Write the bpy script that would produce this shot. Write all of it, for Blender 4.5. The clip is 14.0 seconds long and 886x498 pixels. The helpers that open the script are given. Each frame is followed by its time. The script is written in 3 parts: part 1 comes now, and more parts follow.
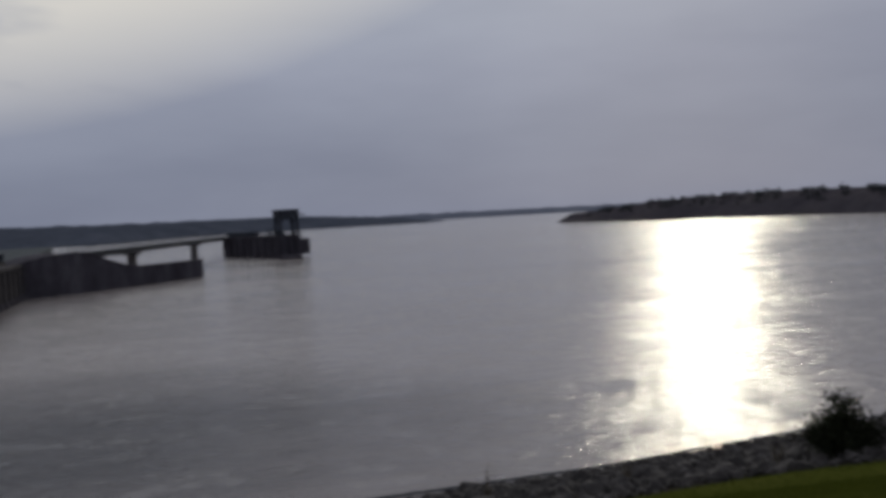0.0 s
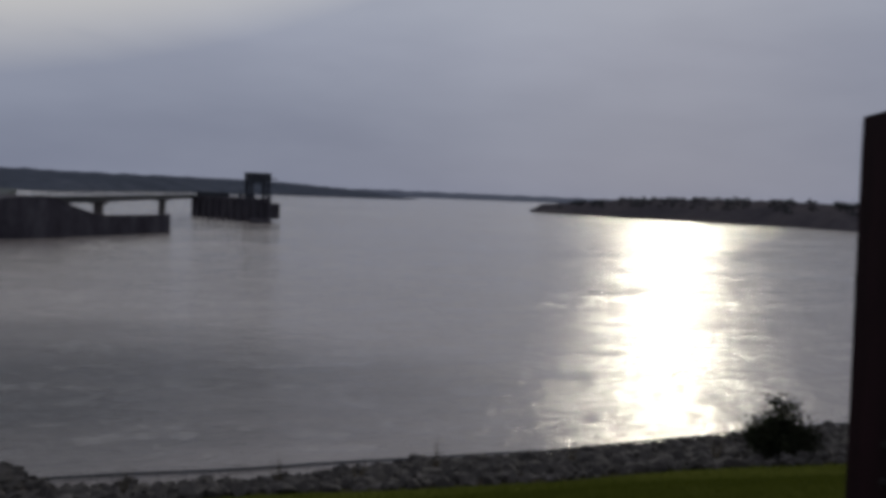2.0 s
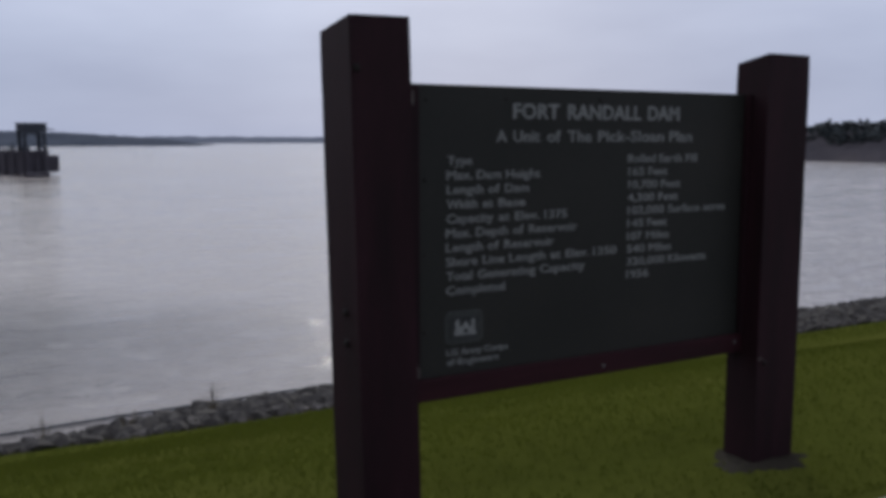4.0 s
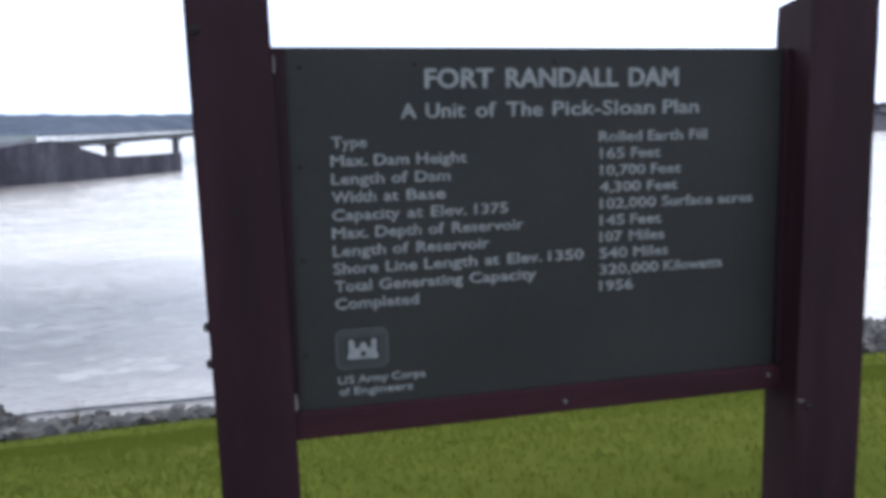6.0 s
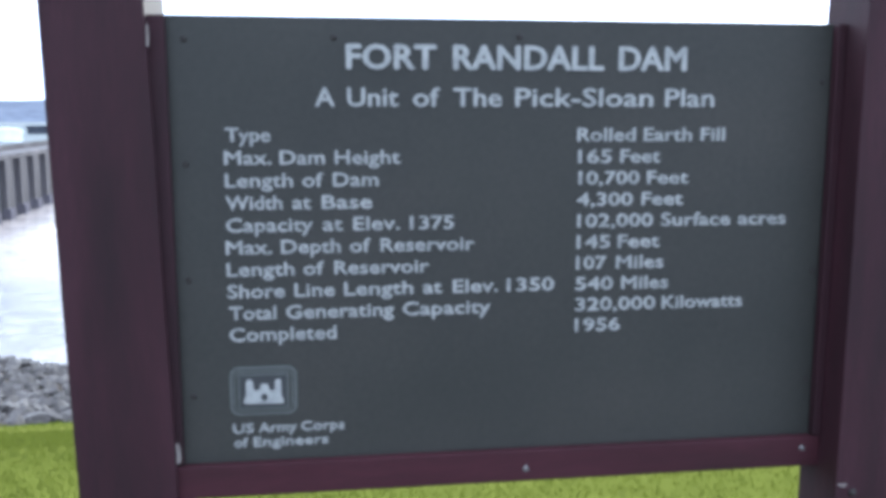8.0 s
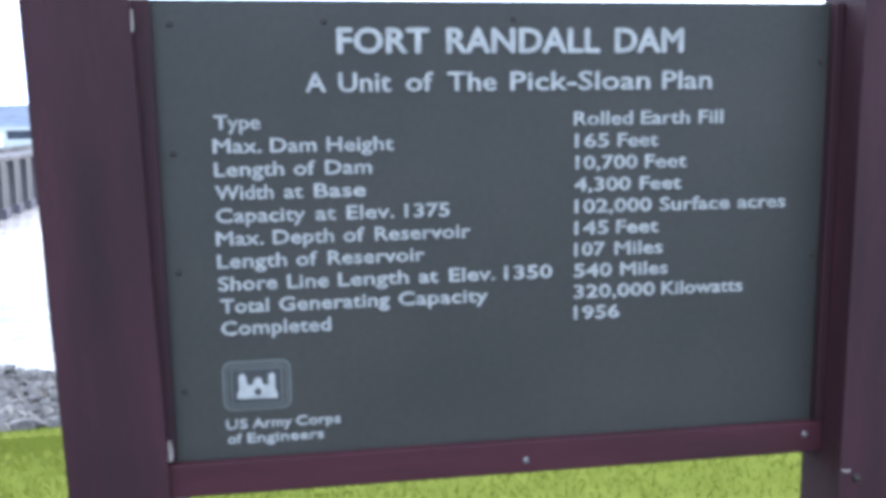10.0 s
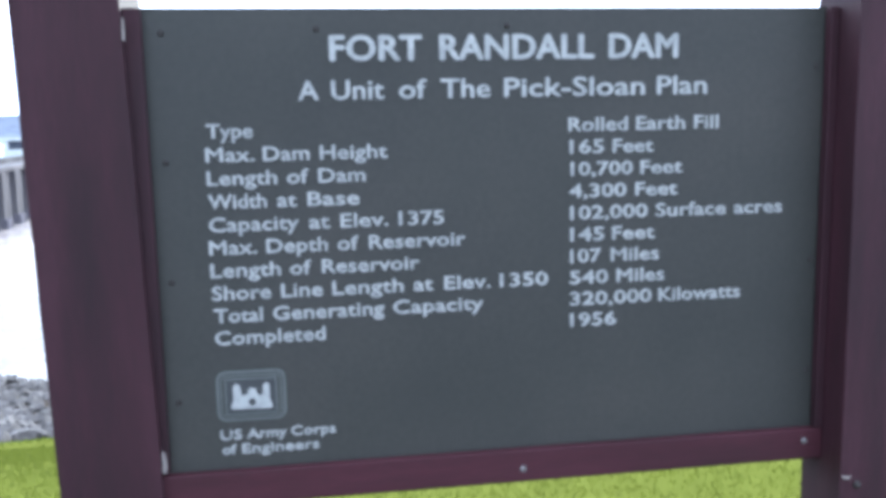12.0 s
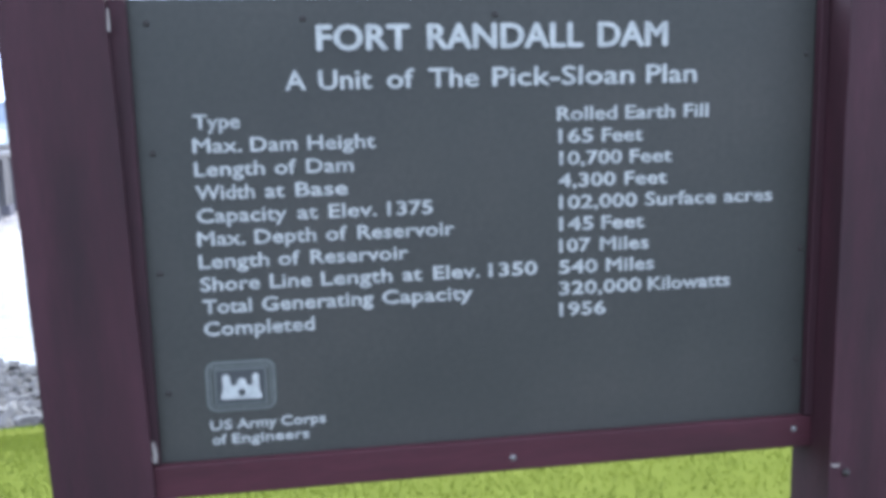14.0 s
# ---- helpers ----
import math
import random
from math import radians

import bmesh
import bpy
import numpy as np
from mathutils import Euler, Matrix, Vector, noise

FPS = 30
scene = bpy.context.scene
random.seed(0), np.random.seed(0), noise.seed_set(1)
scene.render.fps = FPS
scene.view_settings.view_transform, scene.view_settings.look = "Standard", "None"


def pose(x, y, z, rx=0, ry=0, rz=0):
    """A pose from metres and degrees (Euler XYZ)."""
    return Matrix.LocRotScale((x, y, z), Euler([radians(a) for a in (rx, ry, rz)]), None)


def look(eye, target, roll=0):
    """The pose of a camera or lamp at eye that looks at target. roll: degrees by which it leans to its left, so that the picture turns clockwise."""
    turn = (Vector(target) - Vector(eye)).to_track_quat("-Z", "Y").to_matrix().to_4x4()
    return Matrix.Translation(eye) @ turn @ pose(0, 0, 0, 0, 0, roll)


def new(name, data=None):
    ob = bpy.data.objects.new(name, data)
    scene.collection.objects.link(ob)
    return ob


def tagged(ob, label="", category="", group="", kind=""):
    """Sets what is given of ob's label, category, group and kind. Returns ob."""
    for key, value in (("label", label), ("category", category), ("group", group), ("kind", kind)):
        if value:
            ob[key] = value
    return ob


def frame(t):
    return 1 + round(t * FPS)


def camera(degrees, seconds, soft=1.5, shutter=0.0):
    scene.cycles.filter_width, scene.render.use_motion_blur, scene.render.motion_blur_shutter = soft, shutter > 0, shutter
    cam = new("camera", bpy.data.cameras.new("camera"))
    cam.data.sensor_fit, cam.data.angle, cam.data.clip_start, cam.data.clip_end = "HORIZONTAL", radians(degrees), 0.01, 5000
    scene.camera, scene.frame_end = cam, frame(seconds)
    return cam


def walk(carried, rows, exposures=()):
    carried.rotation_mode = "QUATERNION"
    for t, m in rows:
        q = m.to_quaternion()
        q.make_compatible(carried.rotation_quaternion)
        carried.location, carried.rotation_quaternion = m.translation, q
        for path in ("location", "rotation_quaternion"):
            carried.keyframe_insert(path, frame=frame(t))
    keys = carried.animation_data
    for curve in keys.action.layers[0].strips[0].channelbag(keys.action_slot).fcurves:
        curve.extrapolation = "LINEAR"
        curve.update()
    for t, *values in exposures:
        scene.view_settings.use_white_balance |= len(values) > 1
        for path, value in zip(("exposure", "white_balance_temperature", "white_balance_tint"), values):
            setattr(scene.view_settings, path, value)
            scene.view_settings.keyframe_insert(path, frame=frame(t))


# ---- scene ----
# ---- camera and walk ----
cam = camera(52.8, 14.0, soft=4.5, shutter=0.4)
PATH = [
    (0, look((-3.141, -1.752, 1.744), (-2.391, 1.151, 1.636), -3.23)),
    (0.5, look((-3.127, -1.757, 1.745), (-2.637, 1.201, 1.630), -1.06)),
    (1, look((-3.093, -1.784, 1.743), (-2.719, 1.191, 1.655), -1.71)),
    (1.3, look((-3.129, -1.852, 1.738), (-2.690, 1.111, 1.582), 0.49)),
    (1.5, look((-3.159, -1.918, 1.733), (-2.487, 0.997, 1.511), 1.08)),
    (2, look((-3.316, -2.258, 1.687), (-2.465, 0.614, 1.510), 2.12)),
    (2.5, look((-3.461, -2.891, 1.632), (-2.244, -0.152, 1.503), -0.19)),
    (3, look((-3.174, -3.153, 1.644), (-1.680, -0.552, 1.585), -0.35)),
    (3.5, look((-2.841, -3.125, 1.592), (-1.305, -0.560, 1.344), -1.86)),
    (3.7, look((-2.679, -3.103, 1.586), (-1.166, -0.533, 1.257), -1.07)),
    (5.8, look((-1.140, -2.963, 1.588), (-0.319, -0.109, 1.158), -0.49)),
    (6, look((-1.084, -2.832, 1.573), (-0.319, 0.037, 1.142), -1.11)),
    (6.5, look((-0.913, -2.632, 1.569), (-0.213, 0.254, 1.143), -0.71)),
    (7, look((-0.757, -2.467, 1.563), (-0.067, 0.423, 1.148), -0.89)),
    (7.5, look((-0.536, -2.397, 1.563), (-0.006, 0.527, 1.152), 0.48)),
    (8, look((-0.441, -2.331, 1.559), (-0.049, 0.610, 1.111), -0.00)),
    (10.5, look((-0.465, -2.274, 1.519), (-0.010, 0.657, 1.068), -0.82)),
    (11, look((-0.453, -2.265, 1.541), (0.009, 0.661, 1.066), -0.76)),
    (11.5, look((-0.436, -2.274, 1.525), (0.015, 0.659, 1.079), -1.11)),
    (12, look((-0.443, -2.270, 1.522), (-0.006, 0.667, 1.095), -1.17)),
    (12.5, look((-0.452, -2.262, 1.545), (-0.014, 0.670, 1.083), -1.07)),
    (13, look((-0.445, -2.264, 1.527), (-0.019, 0.671, 1.077), -1.01)),
    (13.5, look((-0.441, -2.265, 1.509), (0.002, 0.670, 1.075), -1.27)),
    (14, look((-0.409, -2.271, 1.534), (0.020, 0.659, 1.057), -1.36)),
]
walk(cam, PATH, exposures=[(0.0, 0.0, 6380, 9), (2.2, 0.0, 6380, 9), (3.0, 0.14, 6350, 9), (3.5, 0.46, 6350, 9), (3.7, 0.65, 6300, 9), (5.0, 1.9, 6080, 7), (5.8, 2.45, 5900, 5),
                           (6.5, 2.9, 5780, 4), (7.5, 3.5, 5620, 4), (8.2, 3.88, 5500, 4), (10.3, 4.16, 5460, 4), (14.0, 4.20, 5460, 4)])

# ---- sky, sun ----
SUN_AZ, SUN_EL = radians(31.0), radians(17.0)
world = bpy.data.worlds.new("overcast_sky")
scene.world = world
world.use_nodes = True
wn, wl = world.node_tree.nodes, world.node_tree.links
wn.clear()
w_out = wn.new("ShaderNodeOutputWorld")
w_bg = wn.new("ShaderNodeBackground")
w_co = wn.new("ShaderNodeTexCoord")


def wmath(op, a, b=None, clamp=False):
    n = wn.new("ShaderNodeMath")
    n.operation, n.use_clamp = op, clamp
    for i, v in enumerate((a, b)):
        if v is None:
            continue
        if isinstance(v, (int, float)):
            n.inputs[i].default_value = v
        else:
            wl.new(v, n.inputs[i])
    return n.outputs[0]


def wmix(fac, a, b, mode="MIX"):
    n = wn.new("ShaderNodeMix")
    n.data_type, n.blend_type = "RGBA", mode
    for sock, v in ((n.inputs[0], fac), (n.inputs[6], a), (n.inputs[7], b)):
        if isinstance(v, tuple):
            sock.default_value = (*v, 1)
        elif isinstance(v, (int, float)):
            sock.default_value = v
        else:
            wl.new(v, sock)
    return n.outputs[2]


def wramp(fac, stops):
    n = wn.new("ShaderNodeValToRGB")
    e = n.color_ramp.elements
    while len(e) < len(stops):
        e.new(0.5)
    for el, (pos, col) in zip(e, stops):
        el.position, el.color = pos, (*col, 1)
    wl.new(fac, n.inputs[0])
    return n.outputs[0]


w_sep = wn.new("ShaderNodeSeparateXYZ")
wl.new(w_co.outputs["Generated"], w_sep.inputs[0])
w_z = wmath("MAXIMUM", w_sep.outputs[2], 0.0)
w_sky = wn.new("ShaderNodeTexSky")
w_sky.sky_type, w_sky.sun_disc = "NISHITA", False
w_sky.sun_elevation, w_sky.sun_rotation = SUN_EL, SUN_AZ
w_sky.dust_density, w_sky.altitude = 3.0, 400
w_clear = wmix(1.0, w_sky.outputs[0], (0.06, 0.06, 0.06), "MULTIPLY")
# cloud deck: dark towards the horizon, paler overhead
w_deck = wramp(w_z, [(0.0, (0.222, 0.240, 0.310)), (0.06, (0.220, 0.238, 0.308)), (0.16, (0.286, 0.303, 0.376)),
                     (0.28, (0.355, 0.375, 0.435)), (1.0, (0.32, 0.335, 0.385))])
w_map = wn.new("ShaderNodeMapping")
w_map.inputs["Scale"].default_value = (1.0, 1.0, 3.6)
w_map.inputs["Rotation"].default_value = (0.0, radians(-9), 0.0)
wl.new(w_co.outputs["Generated"], w_map.inputs[0])
w_noise = wn.new("ShaderNodeTexNoise")
w_noise.inputs["Scale"].default_value = 2.3
w_noise.inputs["Detail"].default_value = 5
w_noise.inputs["Roughness"].default_value = 0.5
wl.new(w_map.outputs[0], w_noise.inputs[0])
w_var = wramp(w_noise.outputs[0], [(0.3, (0.86, 0.87, 0.9)), (0.7, (1.13, 1.13, 1.12))])
w_cloud = wmix(1.0, w_deck, w_var, "MULTIPLY")
# brighter cloud high above the lake, out of view, added to lift the water
w_up = wramp(w_z, [(0.22, (0, 0, 0)), (0.48, (1, 1, 1))])
w_front = wramp(wmath("ADD", wmath("MULTIPLY", w_sep.outputs[1], 0.5), 0.5), [(0.5, (0, 0, 0)), (0.7, (1, 1, 1))])
w_cloud = wmix(wmix(1.0, w_up, w_front, "MULTIPLY"), w_cloud, wmix(1.0, w_cloud, (1.55, 1.5, 1.45), "MULTIPLY"))
# a thinner, brighter stretch of cloud high over the dam
w_dot = wn.new("ShaderNodeVectorMath")
w_dot.operation = "DOT_PRODUCT"
wl.new(w_co.outputs["Generated"], w_dot.inputs[0])
w_dot.inputs[1].default_value = (-0.423 * 0.5, 0.906 * 0.5, 0.866)
w_gap = wramp(w_dot.outputs["Value"], [(0.57, (0, 0, 0)), (0.665, (1, 1, 1)), (0.72, (0.3, 0.3, 0.3)), (0.76, (0, 0, 0))])
w_gapn = wramp(w_noise.outputs[0], [(0.33, (0.1, 0.1, 0.1)), (0.5, (1, 1, 1))])
w_gapf = wmix(1.0, w_gap, w_gapn, "MULTIPLY")
w_cloud = wmix(w_gapf, w_cloud, (0.66, 0.63, 0.585))
# a small bluer rent in the deck above the dam
w_px = wmath("DIVIDE", wmath("ADD", w_sep.outputs[0], 0.295), 0.105)
w_pz = wmath("DIVIDE", wmath("SUBTRACT", w_sep.outputs[2], 0.218), 0.030)
w_rent = wmath("ADD", wmath("MULTIPLY", w_px, w_px), wmath("MULTIPLY", w_pz, w_pz))
w_rent = wmath("ADD", w_rent, wmath("MULTIPLY", wmath("SUBTRACT", w_noise.outputs[0], 0.5), 3.0))
w_rent = wmix(1.0, wramp(w_rent, [(0.25, (1, 1, 1)), (1.0, (0, 0, 0))]), w_front, "MULTIPLY")
w_cloud = wmix(wmix(1.0, w_rent, (0.8, 0.8, 0.8), "MULTIPLY"), w_cloud, (0.325, 0.355, 0.50))
w_fin = wmix(0.985, w_clear, w_cloud)
wl.new(w_fin, w_bg.inputs[0])
w_bg.inputs[1].default_value = 1.0
wl.new(w_bg.outputs[0], w_out.inputs[0])

sun = new("sun", bpy.data.lights.new("sun", "SUN"))
sun.data.energy, sun.data.angle, sun.data.color = 0.5, radians(2.0), (1.0, 0.91, 0.72)
sun.matrix_world = look((0, 0, 60), (-math.sin(SUN_AZ) * math.cos(SUN_EL) * 60, -math.cos(SUN_AZ) * math.cos(SUN_EL) * 60,
                                     60 - math.sin(SUN_EL) * 60))


# ---- materials ----
def material(name, rough=0.8, metal=0.0, spec=0.5):
    m = bpy.data.materials.new(name)
    m.use_nodes = True
    b = m.node_tree.nodes["Principled BSDF"]
    b.inputs["Roughness"].default_value, b.inputs["Metallic"].default_value = rough, metal
    b.inputs["Specular IOR Level"].default_value = spec
    return m, m.node_tree.nodes, m.node_tree.links, b


def noise_tex(n, l, scale, detail=4, rough=0.55, stretch=(1, 1, 1), coords="Object"):
    co, mp, t = n.new("ShaderNodeTexCoord"), n.new("ShaderNodeMapping"), n.new("ShaderNodeTexNoise")
    mp.inputs["Scale"].default_value = stretch
    l.new(co.outputs[coords], mp.inputs[0])
    l.new(mp.outputs[0], t.inputs[0])
    t.inputs["Scale"].default_value, t.inputs["Detail"].default_value, t.inputs["Roughness"].default_value = scale, detail, rough
    return t.outputs[0]


def ramp(n, l, fac, stops):
    r = n.new("ShaderNodeValToRGB")
    e = r.color_ramp.elements
    while len(e) < len(stops):
        e.new(0.5)
    for el, (pos, col) in zip(e, stops):
        el.position, el.color = pos, (*col, 1)
    l.new(fac, r.inputs[0])
    return r.outputs[0]


def mixc(n, l, fac, a, b, mode="MIX"):
    x = n.new("ShaderNodeMix")
    x.data_type, x.blend_type = "RGBA", mode
    for sock, v in ((x.inputs[0], fac), (x.inputs[6], a), (x.inputs[7], b)):
        if isinstance(v, tuple):
            sock.default_value = (*v, 1)
        elif isinstance(v, (int, float)):
            sock.default_value = v
        else:
            l.new(v, sock)
    return x.outputs[2]


def bump(n, l, b, height, strength, dist):
    x = n.new("ShaderNodeBump")
    x.inputs["Strength"].default_value, x.inputs["Distance"].default_value = strength, dist
    l.new(height, x.inputs["Height"])
    l.new(x.outputs[0], b.inputs["Normal"])
    return x


def two_scale(name, dark, mid, light, big, small, rough=0.85, bump_d=0.004, stretch=(1, 1, 1), spec=0.4, metal=0.0, island=0.0):
    """A surface with stains at one scale, grain at another, and fine relief."""
    m, n, l, b = material(name, rough, metal, spec)
    g1 = noise_tex(n, l, big, 4, 0.6, stretch)
    g2 = noise_tex(n, l, small, 6, 0.65, stretch)
    c = ramp(n, l, g1, [(0.3, dark), (0.52, mid), (0.72, light)])
    g = ramp(n, l, g2, [(0.25, (0.72, 0.72, 0.72)), (0.75, (1.22, 1.22, 1.22))])
    c = mixc(n, l, 1.0, c, g, "MULTIPLY")
    if island:
        oi = n.new("ShaderNodeObjectInfo")
        v = ramp(n, l, oi.outputs["Random"], [(0.0, (1 - island,) * 3), (1.0, (1 + island,) * 3)])
        c = mixc(n, l, 1.0, c, v, "MULTIPLY")
    l.new(c, b.inputs["Base Color"])
    bump(n, l, b, g2, 0.6, bump_d)
    return m


# sign colours are set below real paint: its backlit darkness is partly in them
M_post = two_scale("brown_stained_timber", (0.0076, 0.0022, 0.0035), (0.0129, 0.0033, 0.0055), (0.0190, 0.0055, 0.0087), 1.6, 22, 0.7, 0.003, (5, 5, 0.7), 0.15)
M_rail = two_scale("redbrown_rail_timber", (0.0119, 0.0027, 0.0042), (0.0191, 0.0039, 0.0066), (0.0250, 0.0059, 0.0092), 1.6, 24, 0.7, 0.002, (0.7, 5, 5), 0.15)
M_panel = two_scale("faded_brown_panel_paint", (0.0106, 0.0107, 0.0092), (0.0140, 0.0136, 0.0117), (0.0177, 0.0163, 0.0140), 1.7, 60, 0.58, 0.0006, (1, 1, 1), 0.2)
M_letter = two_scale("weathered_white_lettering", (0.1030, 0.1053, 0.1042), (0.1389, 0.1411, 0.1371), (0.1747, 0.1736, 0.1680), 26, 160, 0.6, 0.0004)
M_plate = two_scale("grey_emblem_border", (0.030, 0.0345, 0.0328), (0.0375, 0.0425, 0.0400), (0.0445, 0.0495, 0.0465), 9, 90, 0.6, 0.0004)
M_plate_dark = two_scale("dark_emblem_ground", (0.0040, 0.0046, 0.0052), (0.0052, 0.0058, 0.0064), (0.0064, 0.0070, 0.0076), 9, 90, 0.6, 0.0004)
M_steel = two_scale("galvanised_steel", (0.0720, 0.0680, 0.0680), (0.1040, 0.1000, 0.1000), (0.1360, 0.1320, 0.1320), 14, 90, 0.45, 0.001, (1, 1, 1), 0.5, 0.8)
M_darkbolt = two_scale("rusty_bolt_steel", (0.0060, 0.0049, 0.0050), (0.0100, 0.0077, 0.0070), (0.0160, 0.0117, 0.0100), 14, 90, 0.7, 0.001, (1, 1, 1), 0.2, 0.0)
M_chip = two_scale("bare_pale_wood", (0.075, 0.062, 0.055), (0.115, 0.100, 0.092), (0.15, 0.135, 0.125), 20, 90, 0.8, 0.001)
M_conc = two_scale("weathered_concrete", (0.0710, 0.0653, 0.0640), (0.1067, 0.0993, 0.0996), (0.1493, 0.1370, 0.1353), 0.25, 3.0, 0.9, 0.02, (1, 1, 0.35), 0.05)
M_conc_dark = two_scale("stained_dark_concrete", (0.0371, 0.0337, 0.0401), (0.0615, 0.0563, 0.0670), (0.0902, 0.0844, 0.0957), 0.3, 3.0, 0.9, 0.02, (1, 1, 0.3), 0.05)
M_pil = two_scale("grey_pilaster_concrete", (0.0379, 0.0352, 0.0367), (0.0632, 0.0583, 0.0608), (0.0910, 0.0837, 0.0847), 0.3, 3.0, 0.9, 0.02, (1, 1, 0.3), 0.05)
M_crest = two_scale("dark_crest_paving", (0.084, 0.090, 0.092), (0.112, 0.120, 0.122), (0.145, 0.155, 0.155), 0.15, 2.0, 1.0, 0.01, (1, 1, 1), 0.0)
M_walk = two_scale("walkway_concrete", (0.16, 0.15, 0.14), (0.21, 0.20, 0.19), (0.26, 0.25, 0.235), 0.9, 30, 0.9, 0.003)
M_darksteel = two_scale("dark_painted_steel", (0.0279, 0.0304, 0.0380), (0.0405, 0.0444, 0.0545), (0.0570, 0.0607, 0.0709), 1.2, 9, 0.8, 0.004, (1, 1, 1), 0.05)
M_shed = two_scale("pale_grey_sheet_metal", (0.38, 0.395, 0.41), (0.46, 0.475, 0.49), (0.53, 0.545, 0.56), 0.8, 6, 0.6, 0.004)
M_rock = two_scale("riprap_stone", (0.021, 0.0185, 0.0178), (0.048, 0.0425, 0.0410), (0.102, 0.092, 0.088), 0.8, 9, 0.9, 0.03, (1, 1, 1), 0.3, 0.0, 0.35)
M_soil = two_scale("trodden_soil", (0.020, 0.017, 0.014), (0.032, 0.028, 0.023), (0.046, 0.041, 0.034), 2.0, 25, 1.0, 0.012, (1, 1, 1), 0.0)
M_bark = two_scale("twig_bark", (0.03, 0.022, 0.016), (0.05, 0.038, 0.028), (0.07, 0.055, 0.04), 3, 30, 0.9, 0.004)
# distance haze is mixed into the base colours of both hill ranges
M_hill = two_scale("haze_tinted_hillside", (0.0589, 0.0667, 0.0856), (0.0736, 0.0825, 0.1049), (0.0913, 0.0985, 0.1214), 0.012, 0.09, 1.0, 0.5, (1, 1, 2), 0.0)
M_hill_far = two_scale("haze_tinted_far_hillside", (0.1260, 0.1380, 0.1740), (0.1380, 0.1500, 0.1860), (0.1500, 0.1620, 0.1980), 0.004, 0.05, 1.0, 0.5, (1, 1, 2), 0.0)
# a little haze blue is mixed into the bluff's colours
M_bluff = two_scale("grassy_bluff", (0.0432, 0.0403, 0.0468), (0.0624, 0.0563, 0.0624), (0.0840, 0.0736, 0.0754), 0.02, 0.25, 1.0, 0.3, (1, 1, 1), 0.0)


def leaf_material(name, dark, light, scale=3.0, vary=0.28):
    m, n, l, b = material(name, 0.85, 0.0, 0.08)
    g = noise_tex(n, l, scale, 4, 0.6)
    geo = n.new("ShaderNodeNewGeometry")
    c = ramp(n, l, g, [(0.3, dark), (0.7, light)])
    v = ramp(n, l, geo.outputs["Random Per Island"], [(0.0, (1 - vary,) * 3), (1.0, (1 + vary,) * 3)])
    c = mixc(n, l, 1.0, c, v, "MULTIPLY")
    l.new(c, b.inputs["Base Color"])
    return m


M_blade = leaf_material("grass_blades", (0.050, 0.062, 0.0090), (0.066, 0.077, 0.0115), 1.2, 0.07)
bn, bl = M_blade.node_tree.nodes, M_blade.node_tree.links
tl, ms = bn.new("ShaderNodeBsdfTranslucent"), bn.new("ShaderNodeMixShader")
pb = bn["Principled BSDF"]
bl.new(pb.inputs["Base Color"].links[0].from_socket, tl.inputs["Color"])
ms.inputs[0].default_value = 0.6
bl.new(pb.outputs[0], ms.inputs[1])
bl.new(tl.outputs[0], ms.inputs[2])
bl.new(ms.outputs[0], bn["Material Output"].inputs["Surface"])
M_bushleaf = leaf_material("bush_leaves", (0.010, 0.013, 0.007), (0.022, 0.024, 0.012))
M_weed = leaf_material("dry_weed", (0.06, 0.05, 0.035), (0.11, 0.09, 0.06))
# leaf colours paled and blued to carry some haze
M_tree = leaf_material("far_tree_leaves", (0.0238, 0.0288, 0.0324), (0.0510, 0.0544, 0.0540), 0.05)

# lawn, passing into gravelly soil under the stones
M_ground, n, l, b = material("lawn_and_bank", 1.0, 0.0, 0.0)
g1 = noise_tex(n, l, 0.35, 5, 0.6)
g2 = noise_tex(n, l, 14, 5, 0.7)
lawn = ramp(n, l, g1, [(0.3, (0.046, 0.054, 0.010)), (0.5, (0.058, 0.065, 0.013)), (0.72, (0.072, 0.074, 0.018))])
lawn = mixc(n, l, 1.0, lawn, ramp(n, l, g2, [(0.25, (0.82, 0.83, 0.8)), (0.75, (1.15, 1.14, 1.12))]), "MULTIPLY")
soil = ramp(n, l, g2, [(0.3, (0.022, 0.018, 0.015)), (0.7, (0.055, 0.046, 0.040))])
sep = n.new("ShaderNodeSeparateXYZ")
co = n.new("ShaderNodeTexCoord")
l.new(co.outputs["Object"], sep.inputs[0])
add = n.new("ShaderNodeMath")
add.operation = "MULTIPLY_ADD"
add.inputs[1].default_value, add.inputs[2].default_value = 2.2, 0.0
l.new(g1, add.inputs[0])
sumy = n.new("ShaderNodeMath")
sumy.operation = "ADD"
l.new(sep.outputs[1], sumy.inputs[0])
l.new(add.outputs[0], sumy.inputs[1])
edge = n.new("ShaderNodeMapRange")
edge.inputs["From Min"].default_value, edge.inputs["From Max"].default_value = 17.3, 18.3
l.new(sumy.outputs[0], edge.inputs["Value"])
l.new(mixc(n, l, edge.outputs[0], lawn, soil), b.inputs["Base Color"])
bump(n, l, b, g2, 0.8, 0.03)

# murky, wind-rippled lake
M_water, n, l, b = material("lake_water", 0.16, 0.0, 0.5)
b.inputs["IOR"].default_value = 1.33


def nmath(op, p, q, r=None):
    x = n.new("ShaderNodeMath")
    x.operation = op
    for k, v in enumerate((p, q, r)):
        if isinstance(v, (int, float)):
            x.inputs[k].default_value = v
        elif v is not None:
            l.new(v, x.inputs[k])
    return x.outputs[0]


silt = noise_tex(n, l, 0.012, 3, 0.5)
